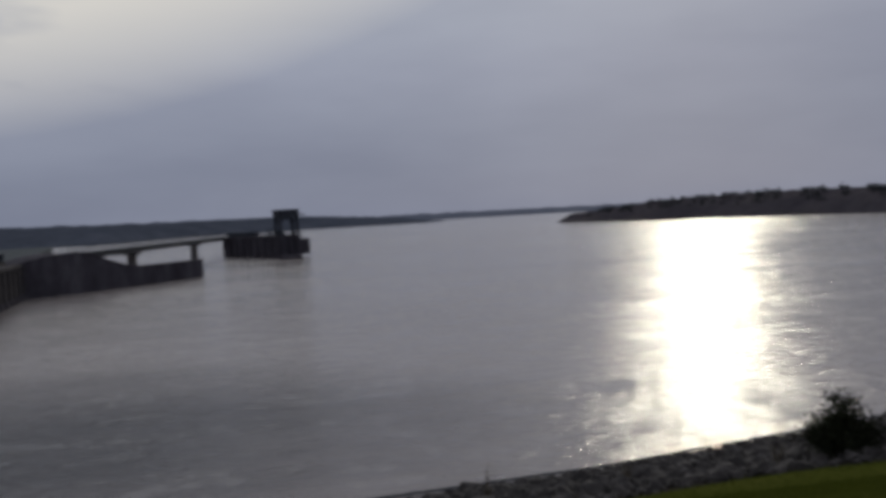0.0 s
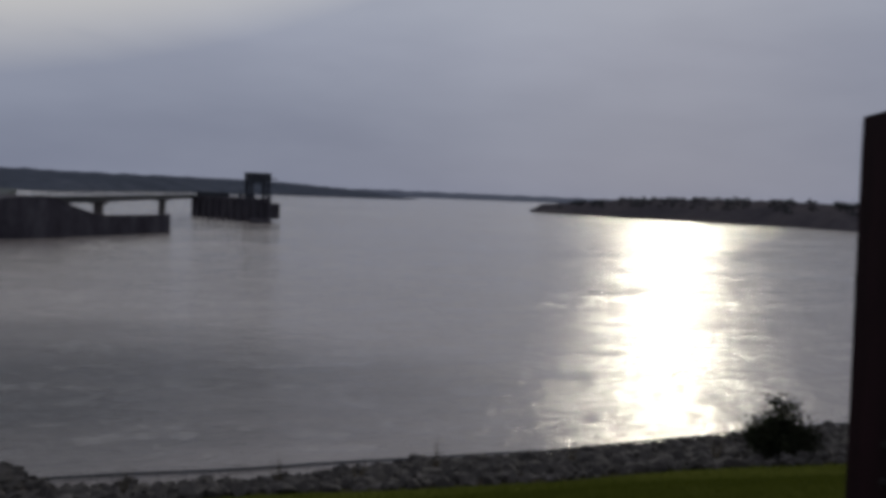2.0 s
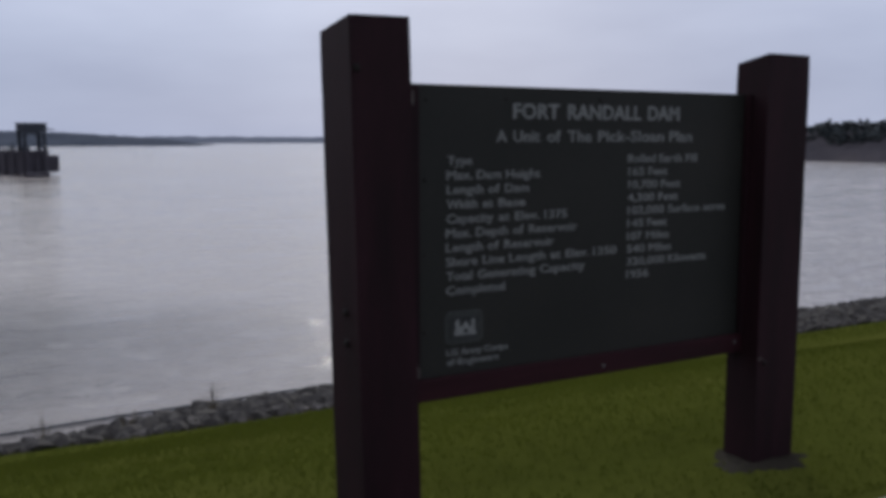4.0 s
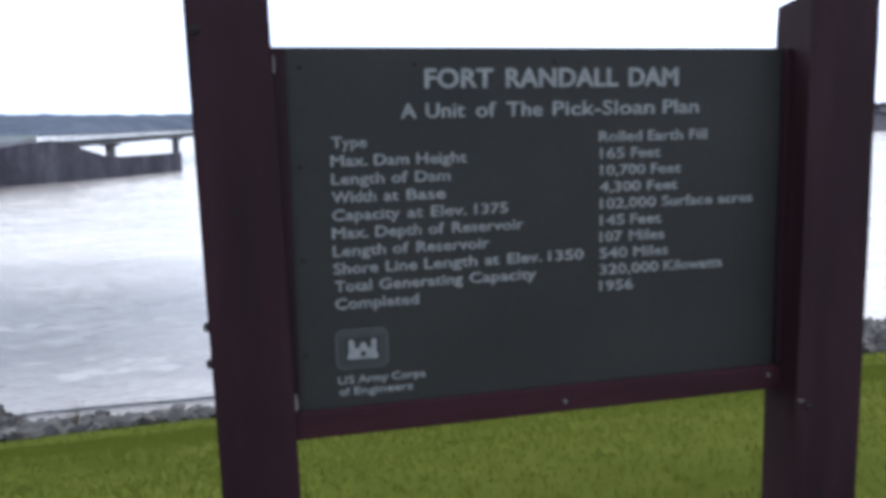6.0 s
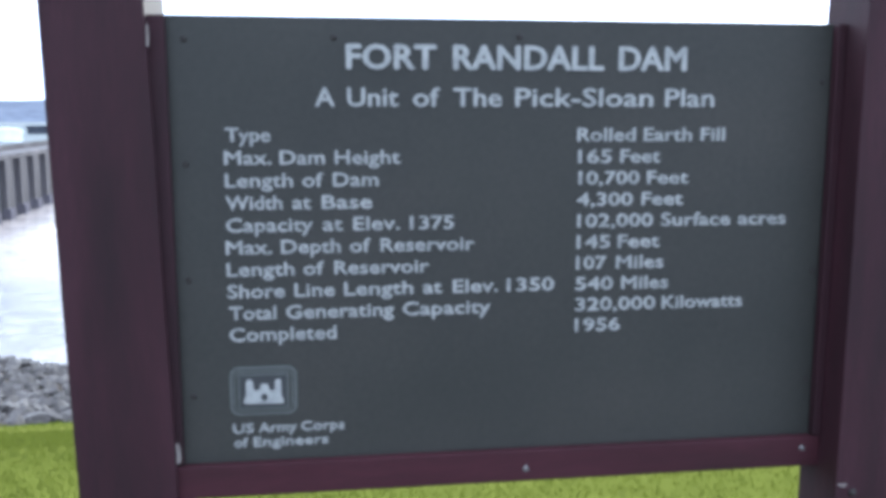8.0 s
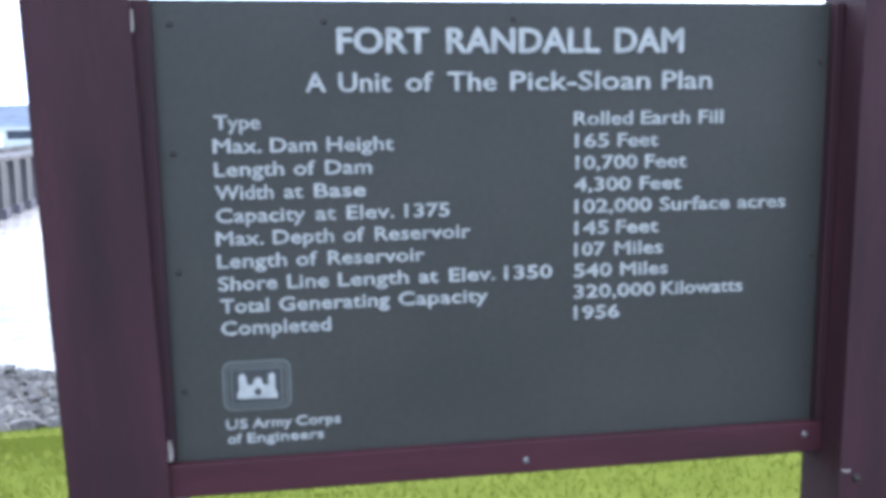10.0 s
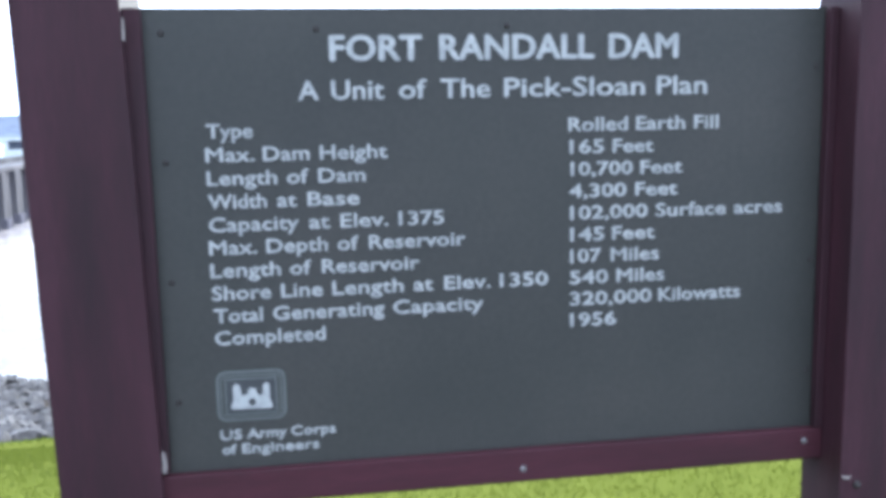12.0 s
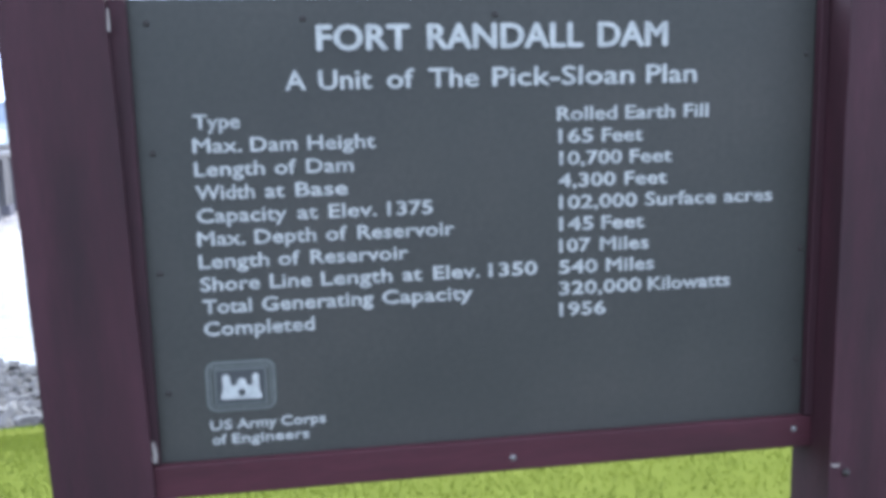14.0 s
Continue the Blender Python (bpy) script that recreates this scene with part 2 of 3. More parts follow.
silt_c = ramp(n, l, silt, [(0.35, (0.235, 0.204, 0.192)), (0.65, (0.29, 0.254, 0.238))])
# darker, choppier water off the spillway wall, with a ragged edge
w_at, w_off, w_len = n.new("ShaderNodeTexCoord"), n.new("ShaderNodeMapping"), n.new("ShaderNodeVectorMath")
w_off.inputs["Location"].default_value = (20.0 / 30, -42 / 24, 8.14)
w_off.inputs["Scale"].default_value = (1 / 30, 1 / 24, 1)
w_len.operation = "LENGTH"
l.new(w_at.outputs["Object"], w_off.inputs[0])
l.new(w_off.outputs[0], w_len.inputs[0])
w_rag = n.new("ShaderNodeMath")
w_rag.operation = "MULTIPLY_ADD"
l.new(noise_tex(n, l, 0.09, 4, 0.6, (0.6, 1.3, 1)), w_rag.inputs[0])
w_rag.inputs[1].default_value = 0.9
l.new(w_len.outputs["Value"], w_rag.inputs[2])
chop = ramp(n, l, nmath("MULTIPLY", w_rag.outputs[0], 0.5), [(0.38, (1, 1, 1)), (0.86, (0, 0, 0))])
l.new(mixc(n, l, chop, silt_c, (0.035, 0.033, 0.036)), b.inputs["Base Color"])
r1 = noise_tex(n, l, 0.7, 6, 0.66, (0.6, 1.3, 1))
r2 = noise_tex(n, l, 3.0, 4, 0.6, (0.7, 1.3, 1))
wind = noise_tex(n, l, 0.011, 4, 0.55, (0.5, 2.2, 1))
paw1 = noise_tex(n, l, 1.2, 4, 0.65, (0.75, 0.9, 1))
paw2 = noise_tex(n, l, 0.16, 4, 0.6, (0.25, 1.0, 1))


# gusts: smoother and rougher streaks of several sizes
paw3 = noise_tex(n, l, 0.4, 4, 0.6, (0.5, 0.9, 1))
gust = nmath("MULTIPLY_ADD", paw1, 0.4, nmath("MULTIPLY_ADD", paw3, 0.35, nmath("MULTIPLY_ADD", paw2, 0.15, nmath("MULTIPLY", wind, 0.1))))
gust = ramp(n, l, gust, [(0.44, (0.0, 0.0, 0.0)), (0.57, (1.0, 1.0, 1.0))])
waves = nmath("MULTIPLY_ADD", r2, 0.35, r1)
waves = nmath("MULTIPLY", waves, nmath("MULTIPLY_ADD", gust, 0.6, 0.45))
waves = nmath("MULTIPLY", waves, nmath("MULTIPLY_ADD", chop, 1.1, 1.0))
# long calm streaks across the lake, and choppier water beyond the last of them
w_xyz = n.new("ShaderNodeSeparateXYZ")
l.new(w_at.outputs["Object"], w_xyz.inputs[0])
reach = nmath("MULTIPLY_ADD", w_xyz.outputs[0], 0.25, nmath("MULTIPLY", w_xyz.outputs[1], 0.97))
reach = nmath("MULTIPLY_ADD", noise_tex(n, l, 0.02, 5, 0.6, (0.7, 1.6, 1)), 34.0, nmath("SUBTRACT", reach, 17.0))
calm = 0.0
for at_m, half in ((127.0, 4.5), (161.0, 5.0), (235.0, 13.0)):
    off = nmath("DIVIDE", nmath("ABSOLUTE", nmath("SUBTRACT", reach, at_m), 0.0), half)
    calm = nmath("MAXIMUM", calm, nmath("SUBTRACT", 1.0, off))
calm = nmath("MULTIPLY", calm, ramp(n, l, noise_tex(n, l, 0.011, 4, 0.6, (1.0, 0.6, 1)), [(0.42, (0, 0, 0)), (0.56, (1, 1, 1))]))
far = ramp(n, l, nmath("MULTIPLY", reach, 0.001), [(0.21, (0, 0, 0)), (0.42, (1, 1, 1))])
waves = nmath("MULTIPLY", waves, nmath("MULTIPLY_ADD", calm, -0.7, nmath("MULTIPLY_ADD", far, 0.8, 1.0)))
bump(n, l, b, waves, 0.6, 0.19)
b.inputs["Coat Weight"].default_value, b.inputs["Coat Roughness"].default_value, b.inputs["Coat IOR"].default_value = 0.22, 0.5, 1.33
l.new(nmath("MULTIPLY_ADD", gust, 0.17, 0.05), b.inputs["Roughness"])


# ---- building helpers ----
def mesh_object(name, bm, mat, smooth=False):
    me = bpy.data.meshes.new(name)
    bmesh.ops.recalc_face_normals(bm, faces=bm.faces[:])
    bm.to_mesh(me)
    bm.free()
    me.materials.append(mat)
    if smooth:
        me.polygons.foreach_set("use_smooth", [True] * len(me.polygons))
    return new(name, me)


def part(name, bm, mat, parent, label="", smooth=False):
    ob = mesh_object(name, bm, mat, smooth)
    ob.parent = parent
    if label:
        ob["label"] = label
    return ob


def raw_mesh(name, verts, faces, mat, smooth=False):
    me = bpy.data.meshes.new(name)
    me.from_pydata([tuple(v) for v in verts], [], [tuple(f) for f in faces])
    me.update()
    me.materials.append(mat)
    if smooth:
        me.polygons.foreach_set("use_smooth", [True] * len(me.polygons))
    return new(name, me)


def thing(name, at, label, category, group="", turn=0.0, kind=""):
    e = new(name)
    e.matrix_basis = pose(*at, 0, 0, turn)
    e.empty_display_size = 0.2
    return tagged(e, label, category, group, kind)


def box(bm, x0, x1, y0, y1, z0, z1, bevel=0.0, segs=2):
    r = bmesh.ops.create_cube(bm, size=1.0)
    vs = r["verts"]
    for v in vs:
        v.co = Vector((x0 + (v.co.x + 0.5) * (x1 - x0), y0 + (v.co.y + 0.5) * (y1 - y0), z0 + (v.co.z + 0.5) * (z1 - z0)))
    if bevel:
        es = list({e for v in vs for e in v.link_edges})
        bmesh.ops.bevel(bm, geom=es, offset=bevel, segments=segs, profile=0.6, affect="EDGES")
    return bm


def boxes(*specs, bevel=0.0):
    bm = bmesh.new()
    for s in specs:
        box(bm, *s, bevel=bevel)
    return bm


def rod(bm, a, b, r0, r1=None, segs=8):
    a, b = Vector(a), Vector(b)
    d = b - a
    q = d.to_track_quat("Z", "Y").to_matrix().to_4x4()
    bmesh.ops.create_cone(bm, cap_ends=True, segments=segs, radius1=r0, radius2=r0 if r1 is None else r1, depth=d.length,
                          matrix=Matrix.Translation((a + b) / 2) @ q)
    return bm


def extruded(points, y0, y1):
    """A prism from an outline in x and z."""
    bm = bmesh.new()
    f = [bm.verts.new((x, y0, z)) for x, z in points]
    k = [bm.verts.new((x, y1, z)) for x, z in points]
    bm.faces.new(f)
    bm.faces.new(k[::-1])
    for i in range(len(f)):
        j = (i + 1) % len(f)
        bm.faces.new((f[j], f[i], k[i], k[j]))
    return bm


# ---- ground and water ----
WATER = -8.14


def shore_y(x):
    """Where the bank meets the water; it swells out towards the spillway wall."""
    s = 27.85 + 1.05 * min(max(x / 5.0, 0.0), 1.0) + 0.13 * min(max(x - 10.0, 0.0), 16.0)
    if x < -7.0:
        s += 7.3 * (1 - math.exp((x + 7.0) / 3.6)) + 0.09 * (-7.0 - x)
    return s


LAWN_EDGE = 16.6


def ground_z(x, y):
    if y < 0.3:
        z = 0.0
    elif y < LAWN_EDGE:
        u = y - 0.3
        z = -0.309 * (u - 0.6 * (1 - math.exp(-u / 0.6)))
    else:
        top = -0.309 * (LAWN_EDGE - 0.9)
        s = shore_y(x)
        z = top + (WATER - top) * (y - LAWN_EDGE) / (s - LAWN_EDGE)
        z = max(z, WATER - 3.0)
    lump = noise.noise((x * 0.22, y * 0.22, 1.7)) * 0.10 + noise.noise((x * 0.9, y * 0.9, 5.1)) * 0.025
    return z + lump * min(max((y - 0.3) / 3.0, 0.0), 1.0)


def spread(a, b, step, far_lo, far_hi):
    core = list(np.arange(a, b + 1e-6, step))
    lo, hi, d = [], [], step
    v = a
    while v > far_lo:
        d *= 1.5
        v -= d
        lo.append(max(v, far_lo))
    v, d = b, step
    while v < far_hi:
        d *= 1.5
        v += d
        hi.append(min(v, far_hi))
    return lo[::-1] + core + hi


gx = spread(-26, 46, 0.5, -4000, 4000)
gy = spread(-3, 42, 0.4, -900, 4000)
verts = [(x, y, ground_z(x, y)) for y in gy for x in gx]
nx = len(gx)
faces = [(j * nx + i, j * nx + i + 1, (j + 1) * nx + i + 1, (j + 1) * nx + i) for j in range(len(gy) - 1) for i in range(nx - 1)]
tagged(raw_mesh("ground", verts, faces, M_ground, True), "sloping green lawn running down to a stony lake bank", "lawn", kind="structure")

water = raw_mesh("water", [(-4500, 20, WATER), (4500, 20, WATER), (4500, 4600, WATER), (-4500, 4600, WATER)], [(0, 1, 2, 3)], M_water)
tagged(water, "grey wind-rippled reservoir water with bright sun glitter", "lake", kind="structure")

# ---- concrete walk in front of the sign ----
bm = bmesh.new()
for i in range(12):
    box(bm, -9.0 + i * 1.8, -9.0 + i * 1.8 + 1.786, -4.6, -0.72, -0.12, 0.022, 0.012)
tagged(mesh_object("walkway", bm, M_walk), "pale concrete walkway slabs with shallow joints", "walkway", kind="structure")


# ---- far shores ----
def ridge(name, mat, stops, dist, depth, label, base=WATER - 1.0, rough=2.0, seed=3.0, n=220):
    """A range of hills: stops are (bearing in degrees, height of the crest above the sea of the scene)."""
    vs, fs = [], []
    rows = 9
    for i in range(n + 1):
        a = stops[0][0] + (stops[-1][0] - stops[0][0]) * i / n
        h = np.interp(a, [s[0] for s in stops], [s[1] for s in stops])
        h += rough * (noise.noise((a * 1.1, seed, 0)) + 0.6 * noise.noise((a * 4.0, seed, 3))) * min(max((h - base) / 12, 0), 1)
        d0 = np.interp(a, [s[0] for s in stops], [s[2] if len(s) > 2 else dist for s in stops])
        for k in range(rows):
            u = k / (rows - 1)
            r = d0 + depth * u
            prof = math.sin(min(u * 1.25, 1.0) * math.pi / 2) ** 0.8 if u < 0.8 else 1.0
            z = base + (h - base) * prof + rough * 0.5 * noise.noise((a * 3, u * 5, seed)) * prof
            vs.append((math.sin(radians(a)) * r, math.cos(radians(a)) * r, z))
    for i in range(n):
        for k in range(rows - 1):
            p0 = i * rows + k
            fs.append((p0, p0 + rows, p0 + rows + 1, p0 + 1))
    return tagged(raw_mesh(name, vs, fs, mat, True), label, "hills", kind="structure")


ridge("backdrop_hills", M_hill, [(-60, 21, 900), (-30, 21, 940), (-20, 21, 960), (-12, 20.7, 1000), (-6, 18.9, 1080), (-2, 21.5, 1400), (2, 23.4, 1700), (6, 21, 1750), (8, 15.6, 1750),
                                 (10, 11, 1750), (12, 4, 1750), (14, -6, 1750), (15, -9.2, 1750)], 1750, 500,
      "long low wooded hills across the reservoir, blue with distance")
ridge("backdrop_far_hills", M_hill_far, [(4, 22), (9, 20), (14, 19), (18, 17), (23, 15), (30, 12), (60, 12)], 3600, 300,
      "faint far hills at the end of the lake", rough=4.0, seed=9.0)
BLUFF = [(21.5, -9.2, 690), (22.0, -6.4, 680), (22.6, -1.6, 670), (25.6, 1.4, 620), (27, 3.9, 590), (29, 5.0, 575), (34, 6.3, 540), (40, 5.2, 472), (48, 6.2, 455), (56, 7.0, 415),
         (60, 8.6, 400), (90, 9, 380)]
ridge("backdrop_bluff", M_bluff, BLUFF, 630, 90, "dark grassy bluff with scattered trees on the near point", rough=1.1, seed=14.0)


def clump_cloud(name, spots, mat, label, category):
    """Many small leafy clumps, joined, as woods seen from afar."""
    rng = np.random.default_rng(5)
    vs, fs = [], []
    for x, y, z, s in spots:
        for _ in range(7):
            c = np.array([x, y, z]) + rng.normal(0, 0.42, 3) * s * np.array([1, 1, 0.7])
            pts = rng.normal(0, 1, (6, 3))
            pts = pts / np.linalg.norm(pts, axis=1)[:, None] * s * rng.uniform(0.25, 0.55)
            pts = pts[np.argsort(pts[:, 2])]
            o = len(vs)
            vs.extend((c + pts).tolist())
            for t in ((0, 1, 2), (0, 2, 3), (0, 3, 1), (1, 2, 4), (2, 3, 4), (3, 1, 5), (4, 5, 1), (4, 3, 5)):
                fs.append(tuple(o + q for q in t))
    return tagged(raw_mesh(name, vs, fs, mat), label, category, kind="stuff")


rng = random.Random(11)
spots = []
for _ in range(900):
    a = 23.6 + rng.random() ** 0.9 * 48
    if noise.noise((a * 0.8, 4, 2)) < -0.12:
        continue
    top = np.interp(a, [s[0] for s in BLUFF], [s[1] for s in BLUFF])
    d = np.interp(a, [s[0] for s in BLUFF], [s[2] for s in BLUFF])
    u = rng.uniform(0.25, 1.0)
    z = WATER + (top - WATER) * math.sin(min(u * 1.25, 1) * math.pi / 2) ** 0.8
    s = rng.uniform(1.2, 2.6) * (1.0 if a < 45 else 1.5 if a < 52 else 2.1)
    spots.append((math.sin(radians(a)) * (d + 90 * u), math.cos(radians(a)) * (d + 90 * u), z + 0.2 * s, s))
clump_cloud("bluff_trees", spots, M_tree, "dark scrubby trees along the bluff", "trees")


# ---- spillway wall, crest and training wall ----
def wall_x(y):
    return -28.7 - (y - 61.0) * 0.056


CREST = -2.15
spill = thing("spillway_wall", (wall_x(108), 108, WATER), "weathered concrete spillway wall with upright pilasters", "dam wall", turn=math.degrees(math.atan(0.056)))
part("wall_body", boxes((-3.0, 0, -54, 54, -4, CREST - WATER - 0.5)), M_pil, spill)
part("coping", boxes((-3.0, 0.35, -54, 54, CREST - WATER - 0.496, CREST - WATER), bevel=0.06), M_pil, spill, "projecting concrete coping")
me = None
for i in range(22):
    if me is None:
        ob = part("pilaster", boxes((0.0, 0.5, -0.85, 0.85, -4, CREST - WATER - 0.5), bevel=0.06), M_pil, spill)
        me = ob.data
    else:
        ob = new("pilaster", me)
        ob.parent = spill
    ob.location = (0.003, -52.5 + i * 5.0, 0)
me = None
for i in range(22):
    if me is None:
        ob = part("plinth", boxes((0.0, 0.8, -1.0, 1.0, -4, 1.0), bevel=0.12), M_conc_dark, spill, "dark wet plinth")
        me = ob.data
    else:
        ob = new("plinth", me)
        ob.parent = spill
    ob.location = (0.006, -52.5 + i * 5.0, 0)
part("parapet", boxes((-2.7, -2.45, -54, 54, CREST - WATER, CREST - WATER + 0.55)), M_pil, spill, "low concrete parapet")

crest = bmesh.new()
# x, y and how far the land has sunk towards the water
CREST_PLAN = [(-31.0, 36, 0), (-37.0, 161, 0), (-48, 235, 0.3), (-72, 420, 0.6), (-140, 850, 3.0), (-175, 1060, 5.0), (-1200, 1060, 5.0), (-1200, 36, 0)]
low = [crest.verts.new((x, y, -13)) for x, y, _ in CREST_PLAN]
top = [crest.verts.new((x, y, CREST - 0.13 - d)) for x, y, d in CREST_PLAN]
spine = crest.verts.new((-330, 420, CREST - 0.4))
nc = len(CREST_PLAN)
for i in range(nc):
    crest.faces.new((top[i], top[(i + 1) % nc], spine))
    crest.faces.new((low[i], low[(i + 1) % nc], top[(i + 1) % nc], top[i]))
crest.faces.new(low[::-1])
tagged(mesh_object("dam_crest", crest, M_crest), "flat dark land and crest of the dam behind its wall", "dam", kind="structure")

# curved training wall running out into the lake: (x, y, top)
TRAIN = [(-34.6, 160.0, -2.15), (-30.6, 162.0, -1.35), (-26.5, 165.5, -0.85), (-24.3, 168.0, -1.1), (-21.9, 171.5, -2.6), (-18.6, 176.2, -4.1), (-16.4, 179.4, -4.4), (-11.6, 186.2, -4.45), (-5.2, 195.6, -4.4)]
TX, TY = -18.6, 176.2
train = thing("training_wall", (TX, TY, WATER), "dark curved concrete training wall stepping down into the water", "dam wall")
bm = bmesh.new()
prev = None
for i, (x, y, z) in enumerate(TRAIN):
    a, c = TRAIN[max(i - 1, 0)], TRAIN[min(i + 1, len(TRAIN) - 1)]
    d = Vector((c[0] - a[0], c[1] - a[1], 0)).normalized()
    nrm = Vector((d.y, -d.x, 0))
    o = Vector((x - TX, y - TY, 0))
    w = 12.0 if z > -4 else 1.6
    zt = z - WATER
    ring = [bm.verts.new(o + nrm * 0.0 + Vector((0, 0, -3))), bm.verts.new(o + Vector((0, 0, zt))),
            bm.verts.new(o - nrm * 1.2 + Vector((0, 0, zt))), bm.verts.new(o - nrm * w + Vector((0, 0, zt if z > -4 else zt - 0.3))),
            bm.verts.new(o - nrm * w + Vector((0, 0, -3)))]
    if prev:
        for k in range(4):
            bm.faces.new((prev[k], ring[k], ring[k + 1], prev[k + 1]))
    else:
        bm.faces.new(ring)
    prev = ring
bm.faces.new(prev[::-1])
part("wall_body", bm, M_conc_dark, train)
bm = bmesh.new()
for (x, y, z), (x2, y2, z2) in zip(TRAIN, TRAIN[1:]):
    rod(bm, (x - TX, y - TY, z - WATER), (x2 - TX, y2 - TY, z2 - WATER), 0.16, segs=6)
part("edge_beam", bm, M_conc_dark, train)

# ---- bridge to the intake tower ----
B0, B1 = Vector((-26.6, 168.0, -1.0)), Vector((0.6, 322.5, -1.05))
run = B1 - B0
bridge = thing("access_bridge", B0, "slim dark steel bridge on pale concrete piers", "bridge", turn=math.degrees(math.atan2(-run.x, run.y)))
blen = run.length
part("deck", boxes((-1.3, 1.3, 0, blen, -0.35, 0.0)), M_darksteel, bridge)
for sx in (-0.95, 0.95):
    part("girder", boxes((sx - 0.12, sx + 0.12, 0, blen, -1.15, -0.353), (sx - 0.3, sx + 0.3, 0, blen, -1.25, -1.153)), M_darksteel, bridge)
for sx in (-1.2, 1.2):
    bm = bmesh.new()
    rod(bm, (sx, 0, 1.0), (sx, blen, 1.0), 0.05, segs=6)
    rod(bm, (sx, 0, 0.55), (sx, blen, 0.55), 0.035, segs=6)
    for i in range(int(blen // 4) + 1):
        rod(bm, (sx, i * 4.0, 0), (sx, i * 4.0, 1.0), 0.045, segs=5)
    part("railing", bm, M_darksteel, bridge)
for s in (0.235, 0.672):
    y = s * blen
    bm = boxes((-0.9, 0.9, y - 0.8, y + 0.8, -9.5, -1.75), bevel=0.1)
    box(bm, -2.0, 2.0, y - 0.9, y + 0.9, -1.75, -1.255, 0.08)
    part("pier", bm, M_conc, bridge, "pale concrete bridge pier")

# ---- intake tower ----
TW = Vector((9.2, 298.0, WATER))
TURN = -72.0
tower = thing("intake_tower", TW, "long dark concrete intake tower rising from the lake", "intake tower", turn=TURN)
D = -1.1 - WATER
part("tower_body", boxes((-26.3, 26.0, 0, 6.3, -5, D - 0.7), bevel=0.15), M_conc_dark, tower)
part("deck_slab", boxes((-26.6, 26.3, -0.4, 6.7, D - 0.697, D), bevel=0.08), M_conc_dark, tower)
part("nose", boxes((21.5, 26.0, 6.303, 9.7, 0.9, D - 1.3), bevel=0.6), M_conc_dark, tower, "lower rounded block on the tower's flank")
bm = bmesh.new()
lo = [bm.verts.new((x, y, -5)) for x, y in ((26.003, -0.2), (26.003, 6.6), (36.5, 2.2), (36.5, -4.4))]
hi = [bm.verts.new((v.co.x, v.co.y, 1.0)) for v in lo]
bm.faces.new(lo)
bm.faces.new(hi[::-1])
for i in range(4):
    bm.faces.new((lo[i], lo[(i + 1) % 4], hi[(i + 1) % 4], hi[i]))
part("footing", bm, M_conc_dark, tower, "footing just above the water")
for i in range(9):
    part("pilaster", boxes((-25.8 + i * 6.3, -24.7 + i * 6.3, -0.7, -0.003, -5, D - 0.7), bevel=0.06), M_conc_dark, tower)
for y in (0.1, 2.7, 5.3):
    part("pilaster", boxes((26.003, 26.6, y, y + 0.9, -1, D - 0.7), bevel=0.06), M_conc_dark, tower)
for side in (-0.3, 6.6):
    bm = bmesh.new()
    for u in (0.5, 1.0):
        rod(bm, (-26.4, side, D + u), (26.1, side, D + u), 0.05, segs=5)
    for i in range(22):
        rod(bm, (-26.4 + i * 2.5, side, D), (-26.4 + i * 2.5, side, D + 1.0), 0.05, segs=5)
    part("railing", bm, M_darksteel, tower)
part("hoist_house", boxes((-25.5, -6.0, 1.0, 5.3, D, D + 1.1), (-25.8, -5.7, 0.7, 5.6, D + 1.1, D + 1.35), bevel=0.05), M_darksteel, tower, "low dark hoist house")
for x in (9.7, 16.0, 20.1):
    bm = boxes((x - 0.4, x + 0.4, 2.6, 3.5, D, D + 1.3), bevel=0.05)
    rod(bm, (x, 3.05, D + 1.3), (x, 3.05, D + 2.2), 0.12, 0.2, 8)
    part("gate_stem", bm, M_darksteel, tower)
gan = thing("gantry_crane", TW + Vector((0, 0, D)), "dark steel gantry crane on the intake tower deck", "gantry crane", turn=TURN)
for x in (21.5, 25.3):
    for y in (0.4, 5.9):
        part("leg", boxes((x - 0.4, x + 0.4, y - 0.45, y + 0.45, 0, 5.3), bevel=0.04), M_darksteel, gan)
for x in (21.5, 25.3):
    bm = bmesh.new()
    rod(bm, (x, 0.4, 4.0), (x, 3.15, 5.3), 0.16, segs=6)
    rod(bm, (x, 5.9, 4.0), (x, 3.15, 5.3), 0.16, segs=6)
    part("brace", bm, M_darksteel, gan)
part("machine_house", boxes((20.8, 26.0, -0.1, 6.4, 5.303, 7.55), (20.6, 26.2, -0.3, 6.6, 7.55, 7.8), bevel=0.05), M_darksteel, gan)
part("jib", rod(bmesh.new(), (23.4, 6.4, 6.3), (23.4, 9.6, 6.0), 0.28, 0.14, 6), M_darksteel, gan)

# ---- things on the crest ----
shed = thing("utility_shed", (-45.3, 132.7, CREST - 0.16), "small pale grey metal shed on the dam crest", "shed", turn=17)
part("wall", boxes((-2.2, 2.2, -1.5, 1.5, 0, 1.4), bevel=0.04), M_shed, shed)
part("roof", extruded([(-2.35, 1.403)] + [(2.35 * math.cos(math.pi * k / 10), 1.403 + 0.55 * math.sin(math.pi * k / 10)) for k in range(0, 10)][::-1], -1.65, 1.65), M_shed, shed, "rounded pale roof")
barn = thing("low_building", (-50.6, 187.0, CREST - 0.25), "long low dark building on the dam crest", "building", turn=14)
part("wall", boxes((-8, 8, -2.5, 2.5, 0, 1.35)), M_darksteel, barn)
